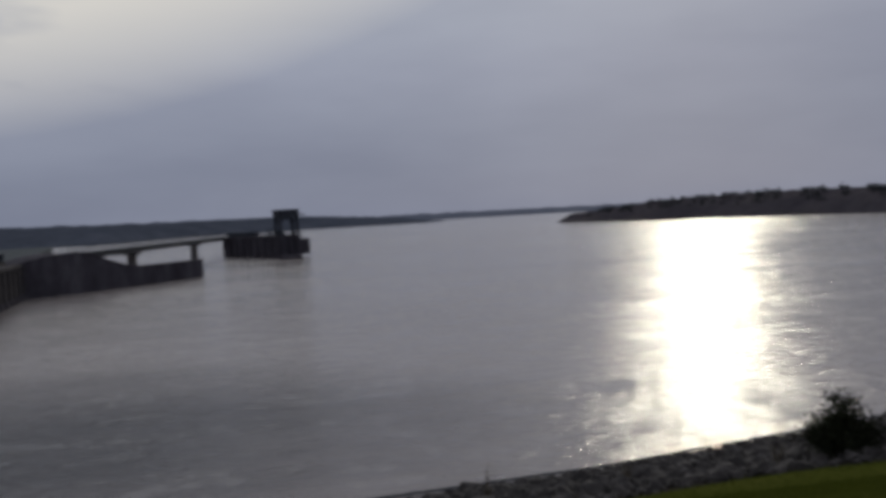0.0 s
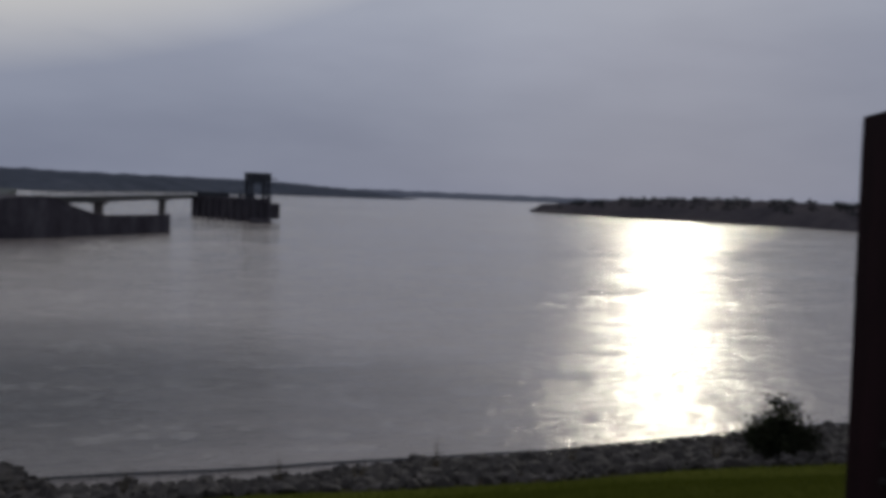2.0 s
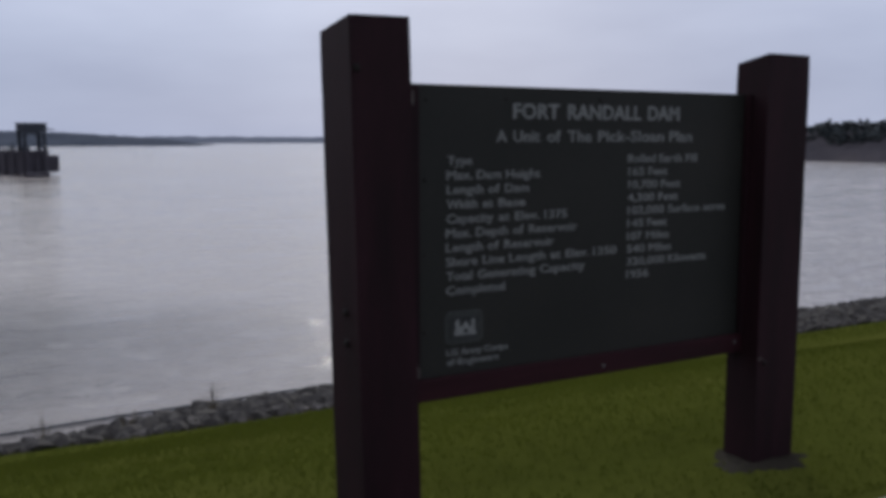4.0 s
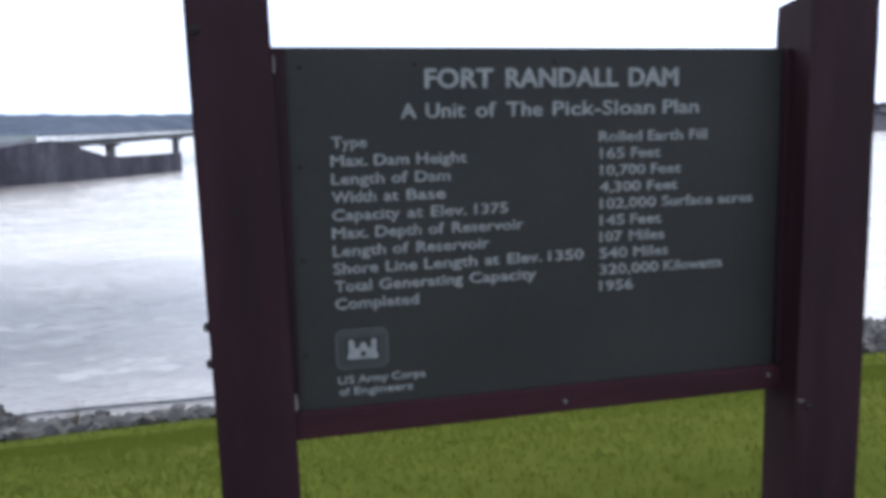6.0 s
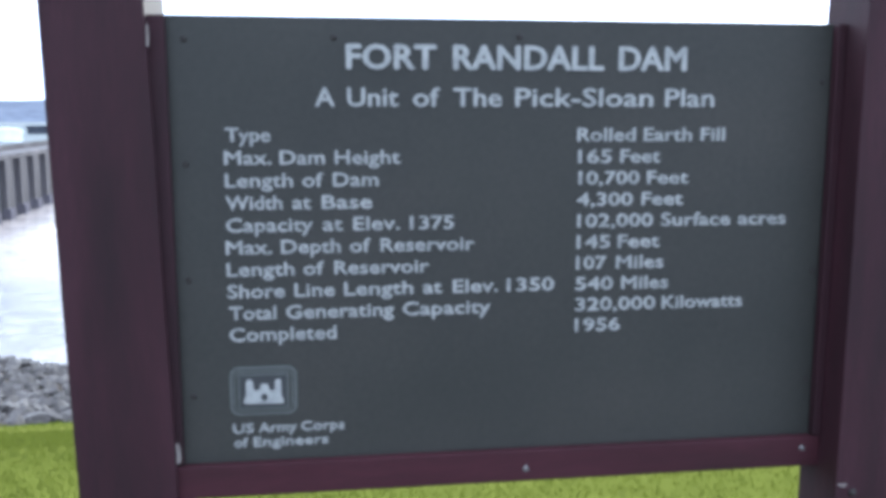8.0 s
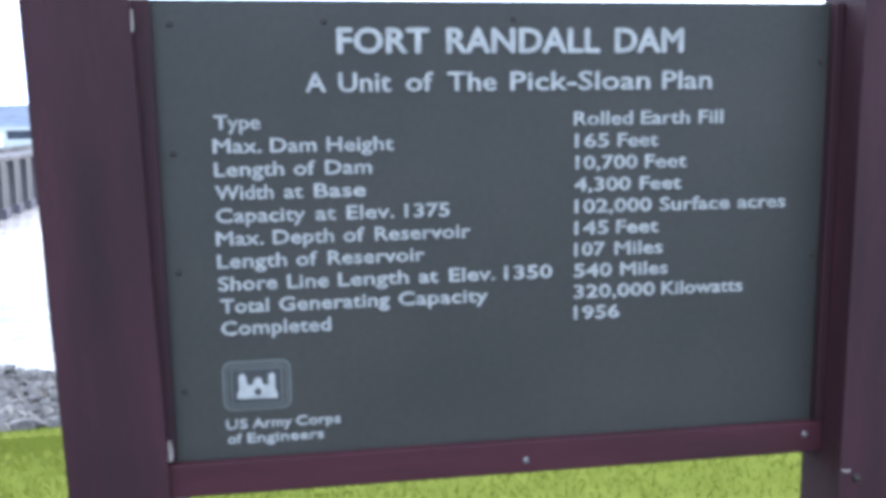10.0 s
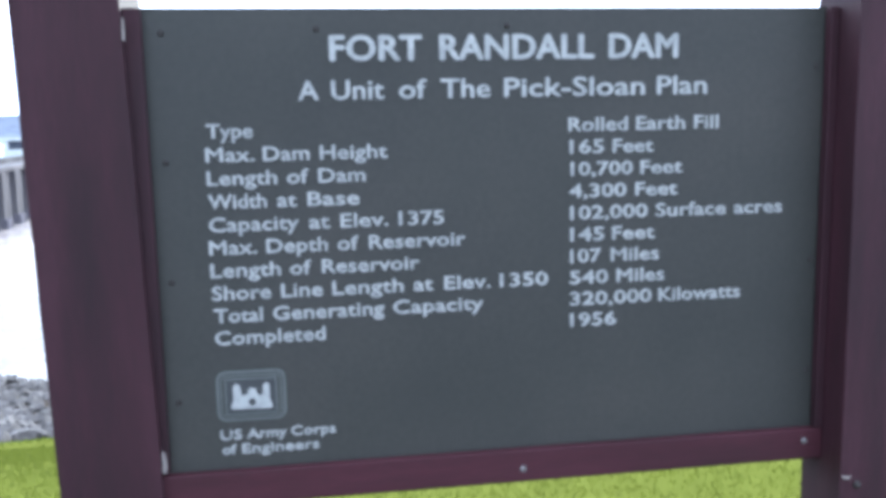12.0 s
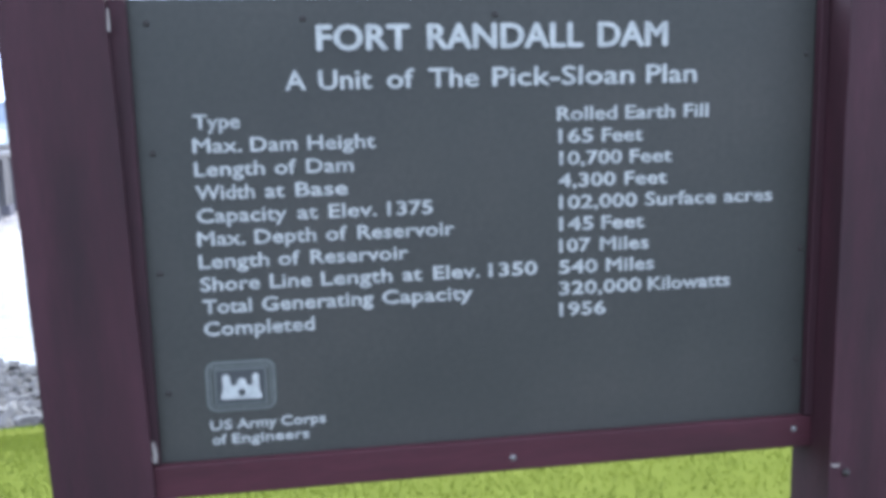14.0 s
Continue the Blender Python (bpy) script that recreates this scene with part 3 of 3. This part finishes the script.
part("roof", extruded([(-8.3, 1.353), (8.3, 1.353), (8.0, 1.75), (-8.0, 1.75)], -2.8, 2.8), M_darksteel, barn)


# ---- the sign ----
U, Z0 = 1.22, 0.27  # the lettering plan below is in units of 1.22 m, from a level 0.27 units below the lawn


def bz(z):
    return U * (z - Z0)


sign = thing("information_sign", (0, 0, 0), "large brown park sign, two timber posts and a lettered dark panel", "sign")


def timber_post(x0, x1, yf, yb, high, lean, label):
    w, y0, y1 = U * (x1 - x0), U * yf, U * yb
    bm = bmesh.new()
    n = 15
    rings = []
    zs = [-0.45] + [high * i / n for i in range(1, n + 1)]
    for z in zs:
        top = z == zs[-1]
        jit = [noise.noise((x0 * 9, z * 3.1, k)) * 0.0025 for k in range(4)]
        rings.append([bm.verts.new((-w / 2 + jit[0], y0 + jit[1], z)), bm.verts.new((w / 2 + jit[2], y0 + jit[3], z)),
                      bm.verts.new((w / 2 + jit[1], y1, z - (0.035 if top else 0))), bm.verts.new((-w / 2 + jit[3], y1, z - (0.035 if top else 0)))])
    for a, c in zip(rings, rings[1:]):
        for k in range(4):
            bm.faces.new((a[k], a[(k + 1) % 4], c[(k + 1) % 4], c[k]))
    bm.faces.new(rings[0][::-1])
    cap = bm.faces.new(rings[-1])
    long_edges = [e for e in bm.edges if abs(e.verts[0].co.z - e.verts[1].co.z) > 0.05] + list(cap.edges)
    bmesh.ops.bevel(bm, geom=long_edges, offset=0.006, segments=2, profile=0.6, affect="EDGES")
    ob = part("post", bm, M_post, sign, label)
    ob.matrix_basis = pose(U * (x0 + x1) / 2, 0, 0, 0, lean, 0)
    return ob


YF, YB = -0.098, 0.060
LPX, RPX = (-0.880, -0.677), (0.793, 1.020)
timber_post(*LPX, -0.03, 0.205, 2.045, -1.2, "red-brown stained square timber post")
timber_post(*RPX, YF, YB, bz(1.9), 0, "red-brown stained square timber post")
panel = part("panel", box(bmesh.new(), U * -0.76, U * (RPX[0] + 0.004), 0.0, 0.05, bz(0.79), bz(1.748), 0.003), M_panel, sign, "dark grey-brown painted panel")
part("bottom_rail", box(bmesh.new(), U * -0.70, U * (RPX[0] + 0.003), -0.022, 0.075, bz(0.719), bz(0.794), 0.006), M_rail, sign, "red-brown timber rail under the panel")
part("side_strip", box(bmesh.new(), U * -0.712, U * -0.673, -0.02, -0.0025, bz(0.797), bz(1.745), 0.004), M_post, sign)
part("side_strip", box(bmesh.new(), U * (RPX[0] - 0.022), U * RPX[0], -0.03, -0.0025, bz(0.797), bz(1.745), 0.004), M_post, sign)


STROKE = 0.035


def glyphs(text, weight):
    """The flat outline of a word of the built-in font, from its left edge, with capitals 1 high."""
    cu = bpy.data.curves.new("word", "FONT")
    cu.body, cu.size, cu.offset, cu.resolution_u, cu.space_character = text, 1.0, weight, 3, 1.02
    tmp = new("tmp", cu)
    bpy.context.view_layer.update()
    me = bpy.data.meshes.new_from_object(tmp.evaluated_get(bpy.context.evaluated_depsgraph_get()))
    bpy.data.objects.remove(tmp)
    bpy.data.curves.remove(cu)
    co = np.empty(len(me.vertices) * 3)
    me.vertices.foreach_get("co", co)
    co = co.reshape(-1, 3) / 0.70
    co[:, 0] -= co[:, 0].min()
    return me, co


def lettering(words, base, cap, parent, name="lettering", bold=STROKE):
    """A line of raised words, each (text, from, to), on one baseline with capitals of the height cap."""
    for text, x0, x1 in words:
        me, co = glyphs(text, 0.0)
        co[:, 0] *= (x1 - x0) / co[:, 0].max()
        out = np.empty_like(co)
        out[:, 0] = U * (x0 + co[:, 0])
        out[:, 1] = -0.0035
        out[:, 2] = bz(base) + co[:, 1] * cap * U
        me.vertices.foreach_set("co", out.ravel())
        bm = bmesh.new()
        # strokes thickened by laying shifted copies a hair above one another
        for n, (dx, dz) in enumerate(((0, 0), (-bold, 0), (bold, 0), (0, 0.7 * bold), (0, -0.7 * bold))):
            had = set(bm.verts)
            bm.from_mesh(me)
            for v in bm.verts:
                if v not in had:
                    v.co += Vector((dx * cap * U, -0.0002 * n, dz * cap * U))
        bpy.data.meshes.remove(me)
        r = bmesh.ops.extrude_face_region(bm, geom=bm.faces[:])
        for v in r["geom"]:
            if isinstance(v, bmesh.types.BMVert):
                v.co.y = -0.0004
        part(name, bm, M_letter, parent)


lettering([("FORT", -0.309, -0.123), ("RANDALL", -0.083, 0.243), ("DAM", 0.280, 0.430)], 1.643, 0.0495, panel, "title_lettering", 0.052)
lettering([("A", -0.376, -0.337), ("Unit", -0.309, -0.203), ("of", -0.170, -0.115), ("The", -0.083, 0.019), ("Pick-Sloan", 0.051, 0.357), ("Plan", 0.387, 0.498)],
          1.565, 0.0385, panel, "subtitle_lettering")
LEFT = [[("Type", -0.562, -0.472)],
        [("Max.", -0.566, -0.471), ("Dam", -0.452, -0.360), ("Height", -0.337, -0.200)],
        [("Length", -0.566, -0.428), ("of", -0.406, -0.364), ("Dam", -0.342, -0.247)],
        [("Width", -0.566, -0.451), ("at", -0.428, -0.390), ("Base", -0.366, -0.261)],
        [("Capacity", -0.567, -0.388), ("at", -0.365, -0.324), ("Elev.", -0.300, -0.202), ("1375", -0.178, -0.084)],
        [("Max.", -0.569, -0.475), ("Depth", -0.454, -0.330), ("of", -0.308, -0.266), ("Reservoir", -0.242, -0.039)],
        [("Length", -0.569, -0.429), ("of", -0.408, -0.366), ("Reservoir", -0.342, -0.139)],
        [("Shore", -0.569, -0.451), ("Line", -0.428, -0.344), ("Length", -0.322, -0.174), ("at", -0.150, -0.110), ("Elev.", -0.084, 0.015), ("1350", 0.037, 0.142)],
        [("Total", -0.567, -0.470), ("Generating", -0.447, -0.216), ("Capacity", -0.195, -0.002)],
        [("Completed", -0.568, -0.342)]]
RIGHT = [[("Rolled", 0.190, 0.320), ("Earth", 0.341, 0.450), ("Fill", 0.473, 0.527)],
         [("165", 0.193, 0.267), ("Feet", 0.289, 0.379)],
         [("10,700", 0.195, 0.332), ("Feet", 0.352, 0.446)],
         [("4,300", 0.193, 0.318), ("Feet", 0.341, 0.435)],
         [("102,000", 0.194, 0.367), ("Surface", 0.388, 0.549), ("acres", 0.571, 0.683)],
         [("145", 0.194, 0.269), ("Feet", 0.289, 0.384)],
         [("107", 0.194, 0.261), ("Miles", 0.286, 0.395)],
         [("540", 0.193, 0.278), ("Miles", 0.300, 0.408)],
         [("320,000", 0.194, 0.379), ("Kilowatts", 0.397, 0.588)],
         [("1956", 0.194, 0.297)]]
for i, words in enumerate(LEFT):
    lettering(words, 1.4916 - 0.0474 * i, 0.0285, panel)
for i, words in enumerate(RIGHT):
    lettering(words, 1.4900 - 0.0474 * i, 0.0285, panel)
lettering([("US", -0.568, -0.525), ("Army", -0.513, -0.432), ("Corps", -0.421, -0.328)], 0.8595, 0.0205, panel)
lettering([("of", -0.566, -0.538), ("Engineers", -0.525, -0.364)], 0.8275, 0.0205, panel)


def rounded(x0, x1, z0, z1, r, n=5):
    pts = []
    for cx, cz, a0 in ((x1 - r, z1 - r, 0), (x0 + r, z1 - r, 90), (x0 + r, z0 + r, 180), (x1 - r, z0 + r, 270)):
        for i in range(n + 1):
            a = radians(a0 + 90 * i / n)
            pts.append((cx + r * math.cos(a), cz + r * math.sin(a)))
    return pts


def plan(points):
    return [(U * x, bz(z)) for x, z in points]


# emblem: a faint rounded plate with a thin pale line inside its edge, and a dark field with the mark
part("emblem", extruded(plan(rounded(-0.572, -0.429, 0.899, 1.007, 0.020)), -0.0025, -0.0004), M_plate, panel, "rounded dark grey emblem plate")
part("emblem_rim", extruded(plan(rounded(-0.567, -0.434, 0.9035, 1.0025, 0.017)), -0.0038, -0.0027), M_panel, panel)
part("emblem_band", extruded(plan(rounded(-0.5635, -0.4375, 0.907, 0.999, 0.014)), -0.0050, -0.0040), M_plate, panel)
part("emblem_ground", extruded(plan(rounded(-0.5605, -0.4405, 0.910, 0.996, 0.011)), -0.0062, -0.0052), M_panel, panel)
part("emblem_line", extruded(plan(rounded(-0.5545, -0.4465, 0.9135, 0.9925, 0.004)), -0.0074, -0.0064), M_plate, panel)
part("emblem_field", extruded(plan([(-0.5515, 0.9165), (-0.4495, 0.9165), (-0.4495, 0.9895), (-0.5515, 0.9895)]), -0.0086, -0.0076), M_plate_dark, panel)
# plain turreted mark
MARK = [(-0.5415, 0.927), (-0.460, 0.925), (-0.457, 0.930), (-0.4625, 0.9445), (-0.4625, 0.976), (-0.4685, 0.9815), (-0.4755, 0.976), (-0.4765, 0.956), (-0.4825, 0.9545), (-0.489, 0.9575),
        (-0.4905, 0.9675), (-0.4985, 0.972), (-0.5065, 0.9685), (-0.508, 0.9585), (-0.5145, 0.9555), (-0.5205, 0.957), (-0.523, 0.976), (-0.530, 0.9825), (-0.5375, 0.977), (-0.5375, 0.947), (-0.5435, 0.932)]
ARCH = [(-0.4990 + 0.0075 * math.cos(k * math.tau / 14), 0.9405 + 0.0080 * math.sin(k * math.tau / 14)) for k in range(14)]
part("emblem_mark", extruded(plan(MARK), -0.0098, -0.0088), M_letter, panel, "pale turreted mark")
part("emblem_arch", extruded(plan(ARCH), -0.0106, -0.0100), M_plate_dark, panel, "dark round opening")


def screw(x, z, r, mat, y=-0.0005, name="screw"):
    bm = bmesh.new()
    bmesh.ops.create_cone(bm, cap_ends=True, segments=12, radius1=r, radius2=r * 0.55, depth=0.005, matrix=Matrix.Rotation(radians(90), 4, "X"))
    ob = part(name, bm, mat, sign)
    ob.location = (U * x, y - 0.0025, bz(z))
    return ob


for x, z in ((-0.639, 1.699), (-0.645, 1.445), (-0.648, 1.200), (-0.649, 0.946), (-0.336, 1.705), (0.058, 1.711), (0.755, 1.62), (0.758, 1.188), (0.758, 0.929)):
    screw(x, z, 0.008, M_darkbolt)
for x, z in ((0.081, 0.750), (0.750, 0.765)):
    screw(x, z, 0.009, M_steel, -0.0225)
bm = extruded(plan([(-0.689, 0.806), (-0.683, 0.801), (-0.678, 0.812), (-0.679, 0.833), (-0.683, 0.850), (-0.689, 0.846), (-0.687, 0.826)]), -0.0235, -0.0205)
part("paint_chip", bm, M_chip, sign, "pale chip where the paint is gone")
bm = extruded(plan([(0.794, 0.707), (0.800, 0.702), (0.812, 0.700), (0.818, 0.706), (0.811, 0.7045), (0.801, 0.7065)]), U * YF - 0.004, U * YF + 0.002)
part("paint_chip", bm, M_chip, sign, "pale scuff on the timber")
bm = extruded(plan([(-0.7060, 1.684), (-0.7030, 1.680), (-0.7015, 1.70), (-0.7022, 1.722), (-0.7050, 1.726), (-0.7056, 1.71)]), U * -0.03 - 0.004, U * -0.03 + 0.002)
part("paint_chip", bm, M_chip, sign, "pale worn edge of the post")
# carriage bolts through the outer faces of the posts
for px, side, py in ((LPX[0], -1, 0.06), (RPX[1], 1, -0.04)):
    for z in (0.93, 1.03):
        bm = bmesh.new()
        bmesh.ops.create_uvsphere(bm, u_segments=10, v_segments=6, radius=0.017)
        ob = part("bolt", bm, M_darkbolt, sign, smooth=True)
        ob.location = (U * px + side * 0.002 - (0.021 * bz(z) if side < 0 else 0), U * py, bz(z))
bm = bmesh.new()
bmesh.ops.create_uvsphere(bm, u_segments=10, v_segments=6, radius=0.012)
ob = part("bolt", bm, M_darkbolt, sign, smooth=True)
ob.location = (U * 0.833, U * YF - 0.001, bz(0.685))
# washer and bolt head high on the front of the leaning post
bm = bmesh.new()
bmesh.ops.create_cone(bm, cap_ends=True, segments=16, radius1=0.016, radius2=0.014, depth=0.006, matrix=Matrix.Rotation(radians(90), 4, "X"))
bmesh.ops.create_cone(bm, cap_ends=True, segments=6, radius1=0.009, radius2=0.008, depth=0.016, matrix=Matrix.Translation((0, -0.008, 0)) @ Matrix.Rotation(radians(90), 4, "X"))
ob = part("bolt", bm, M_darkbolt, sign)
ob.location = (U * -0.891, U * -0.03 - 0.003, bz(1.787))

# ---- worn soil round the post feet ----
for px, py in ((-1.0, 0.07), (1.08, -0.05)):
    vs, fs = [], []
    for i in range(60):
        a = math.tau * i / 60
        c = (math.cos(a), math.sin(a))
        r = 0.22 + 0.09 * noise.noise((c[0] * 1.3 + px, c[1] * 1.3, 2.0)) + 0.07 * noise.noise((c[0] * 5 + px, c[1] * 5, 7.0))
        for f, dz in ((1.0, -0.008), (0.86, 0.004), (0.5, 0.007)):
            x, y = px + c[0] * r * 1.3 * f, py + c[1] * r * f
            vs.append((x, y, ground_z(x, y) + dz + (0.006 * noise.noise((x * 9, y * 9, 1)) if f < 1 else 0)))
    vs.append((px, py, ground_z(px, py) + 0.012))
    for i in range(60):
        j = (i + 1) % 60
        for k in (0, 1):
            fs.append((3 * i + k, 3 * j + k, 3 * j + k + 1, 3 * i + k + 1))
        fs.append((3 * i + 2, 3 * j + 2, 180))
    tagged(raw_mesh("soil_patch", vs, fs, M_soil, True), "bare trodden soil round a sign post", "soil", "soil round the posts", kind="structure")

# ---- bush on the bank ----
BX, BY = 13.1, 18.9
bush = thing("bush", (BX, BY, ground_z(BX, BY) - 0.05), "dark rounded bush among the stones of the bank", "bush")
rb = random.Random(4)
bm = bmesh.new()
tips = []
for i in range(34):
    a, lean = rb.uniform(0, math.tau), rb.uniform(0.1, 1.0)
    top = Vector((math.cos(a) * lean * 1.12, math.sin(a) * lean * 0.9, rb.uniform(1.0, 1.95) * (1 - 0.62 * lean)))
    mid = top * 0.5 + Vector((rb.uniform(-0.1, 0.1), rb.uniform(-0.1, 0.1), 0.12))
    rod(bm, (0, 0, 0), mid, 0.03, 0.018, 5)
    rod(bm, mid, top, 0.018, 0.006, 5)
    tips += [top, mid * 0.9 + top * 0.1, (mid + top) / 2]
part("stems", bm, M_bark, bush)
vs, fs = [], []
for k in range(8000):
    c = rb.choice(tips) + Vector((rb.gauss(0, 0.17), rb.gauss(0, 0.17), rb.gauss(0, 0.14)))
    if c.z < 0.02:
        continue
    q = Euler((rb.uniform(0, 6.3), rb.uniform(0, 6.3), rb.uniform(0, 6.3))).to_matrix()
    s = rb.uniform(0.035, 0.075)
    o = len(vs)
    vs += [c + q @ Vector(v) for v in ((-s * 0.45, 0, 0), (0, -s, 0.2 * s), (s * 0.45, 0, 0), (0, s, 0.2 * s))]
    fs.append((o, o + 1, o + 2, o + 3))
lv = raw_mesh("foliage", vs, fs, M_bushleaf)
lv.parent = bush


# ---- weeds between the stones ----
def weed(x, y, h, seed):
    w = thing("weed", (x, y, ground_z(x, y) + 0.05), "thin dry weed sprouting between the stones", "weed", "weeds on the bank")
    r = random.Random(seed)
    for _ in range(14):
        a, s = r.uniform(0, math.tau), r.uniform(0.1, 0.45)
        part("stalk", rod(bmesh.new(), (0, 0, 0), (math.cos(a) * s * h, math.sin(a) * s * h, h * r.uniform(0.6, 1.0)), 0.012, 0.004, 4), M_weed, w)


for i, (x, y, h) in enumerate(((-0.6, 21.5, 0.9), (3.9, 22.0, 1.0), (1.2, 20.0, 0.7), (7.5, 20.6, 0.7), (-4.5, 20.2, 0.8), (11.5, 19.6, 0.8), (22.0, 19.0, 0.9))):
    weed(x, y, h, i)

# ---- dark pipe along the waterline ----
bm = bmesh.new()
prev = None
for i in range(36):
    x = -8.6 + i * 1.0
    off = shore_y(max(x, -7.0)) + 1.25 - 0.8 * min(max(x / 5.0, 0.0), 1.0) + 0.05 * math.sin(x * 0.9)
    ring = [bm.verts.new((x, off + 0.045 * math.cos(a), WATER + 0.06 + 0.045 * math.sin(a))) for a in (math.tau * q / 6 for q in range(6))]
    if prev:
        for q in range(6):
            bm.faces.new((prev[q], prev[(q + 1) % 6], ring[(q + 1) % 6], ring[q]))
    prev = ring
tagged(mesh_object("shoreline_pipe", bm, M_darksteel), "thin dark pipe floating along the waterline", "pipe")

# ---- grass blades ----
rngn = np.random.default_rng(8)
N = 110000
bxs = rngn.uniform(-7, 9, N)
bys = -0.62 + (rngn.random(N) ** 1.5) * 13
bxs = np.concatenate([bxs, rngn.uniform(-12, 26, 26000)])
bys = np.concatenate([bys, rngn.uniform(6, 17.2, 26000)])
vs, fs = [], []
for x, y in zip(bxs, bys):
    if rngn.random() > (min(math.hypot((x + 1.0) / 1.3, y - 0.07), math.hypot((x - 1.08) / 1.3, y + 0.05)) - 0.13) / 0.15:
        continue
    z = ground_z(x, y) - 0.004
    far = min(max(y / 12, 0), 1)
    h = rngn.uniform(0.016, 0.036) * (1 + 0.8 * far)
    wd = rngn.uniform(0.003, 0.006) * (1 + 2.5 * far)
    a = rngn.uniform(0, math.pi)
    lx, ly = rngn.normal(0, 0.35, 2) * h
    dx, dy = math.cos(a) * wd, math.sin(a) * wd
    o = len(vs)
    vs += [(x - dx, y - dy, z), (x + dx, y + dy, z), (x + lx, y + ly, z + h)]
    fs.append((o, o + 1, o + 2))
tagged(raw_mesh("grass", vs, fs, M_blade), "short mown green lawn grass", "grass", kind="stuff")


# ---- riprap ----
def stone_mesh(seed):
    r = random.Random(seed)
    bm = bmesh.new()
    for _ in range(13):
        v = Vector((r.gauss(0, 1), r.gauss(0, 1), r.gauss(0, 1))).normalized()
        bm.verts.new((v.x * 0.5 * r.uniform(0.85, 1.15), v.y * 0.42 * r.uniform(0.85, 1.15), v.z * 0.33 * r.uniform(0.8, 1.15)))
    h = bmesh.ops.convex_hull(bm, input=bm.verts[:])
    bmesh.ops.delete(bm, geom=list({g for g in h["geom_interior"] + h["geom_unused"] if isinstance(g, bmesh.types.BMVert)}), context="VERTS")
    bmesh.ops.recalc_face_normals(bm, faces=bm.faces[:])
    me = bpy.data.meshes.new("stone")
    bm.to_mesh(me)
    bm.free()
    me.materials.append(M_rock)
    return me


stones = [stone_mesh(s) for s in range(12)]
riprap = thing("riprap", (0, LAWN_EDGE, 0), "band of loose angular grey-brown stones along the lake bank", "stones", kind="structure")
rs = random.Random(21)
spots = []
y = LAWN_EDGE + 0.4
while y < 37.5:
    x = -25.0
    while x < 58:
        px, py = x + rs.uniform(-0.18, 0.18), y + rs.uniform(-0.18, 0.18)
        if py < shore_y(px) - 0.05 + rs.uniform(-0.35, 0.1):
            spots.append((px, py, rs.uniform(0.28, 0.62) * (1.5 if rs.random() < 0.1 else 1)))
        x += rs.uniform(0.36, 0.58)
    y += 0.40
near = sorted(range(len(spots)), key=lambda i: (spots[i][1] - LAWN_EDGE) + abs(spots[i][0] - 4) * 0.15)[:300]
near_set = set(near)
vs, fs = [], []
base_v = [np.array([v.co for v in m.vertices]) for m in stones]
base_f = [[tuple(p.vertices) for p in m.polygons] for m in stones]
for i, (x, y, s) in enumerate(spots):
    k = rs.randrange(12)
    m = pose(x, y, ground_z(x, y) + 0.10 * s, rs.uniform(-25, 25), rs.uniform(-25, 25), rs.uniform(0, 360)) @ Matrix.Scale(s, 4)
    if i in near_set:
        ob = new("stone", stones[k])
        ob.parent = riprap
        ob.matrix_basis = riprap.matrix_basis.inverted() @ m
    else:
        mm = np.array(m)
        o = len(vs)
        vs += (base_v[k] @ mm[:3, :3].T + mm[:3, 3]).tolist()
        fs += [tuple(o + q for q in f) for f in base_f[k]]
rest = raw_mesh("riprap_rest", vs, fs, M_rock)
tagged(rest, "loose angular grey-brown stones down to the water", "stones", kind="stuff")
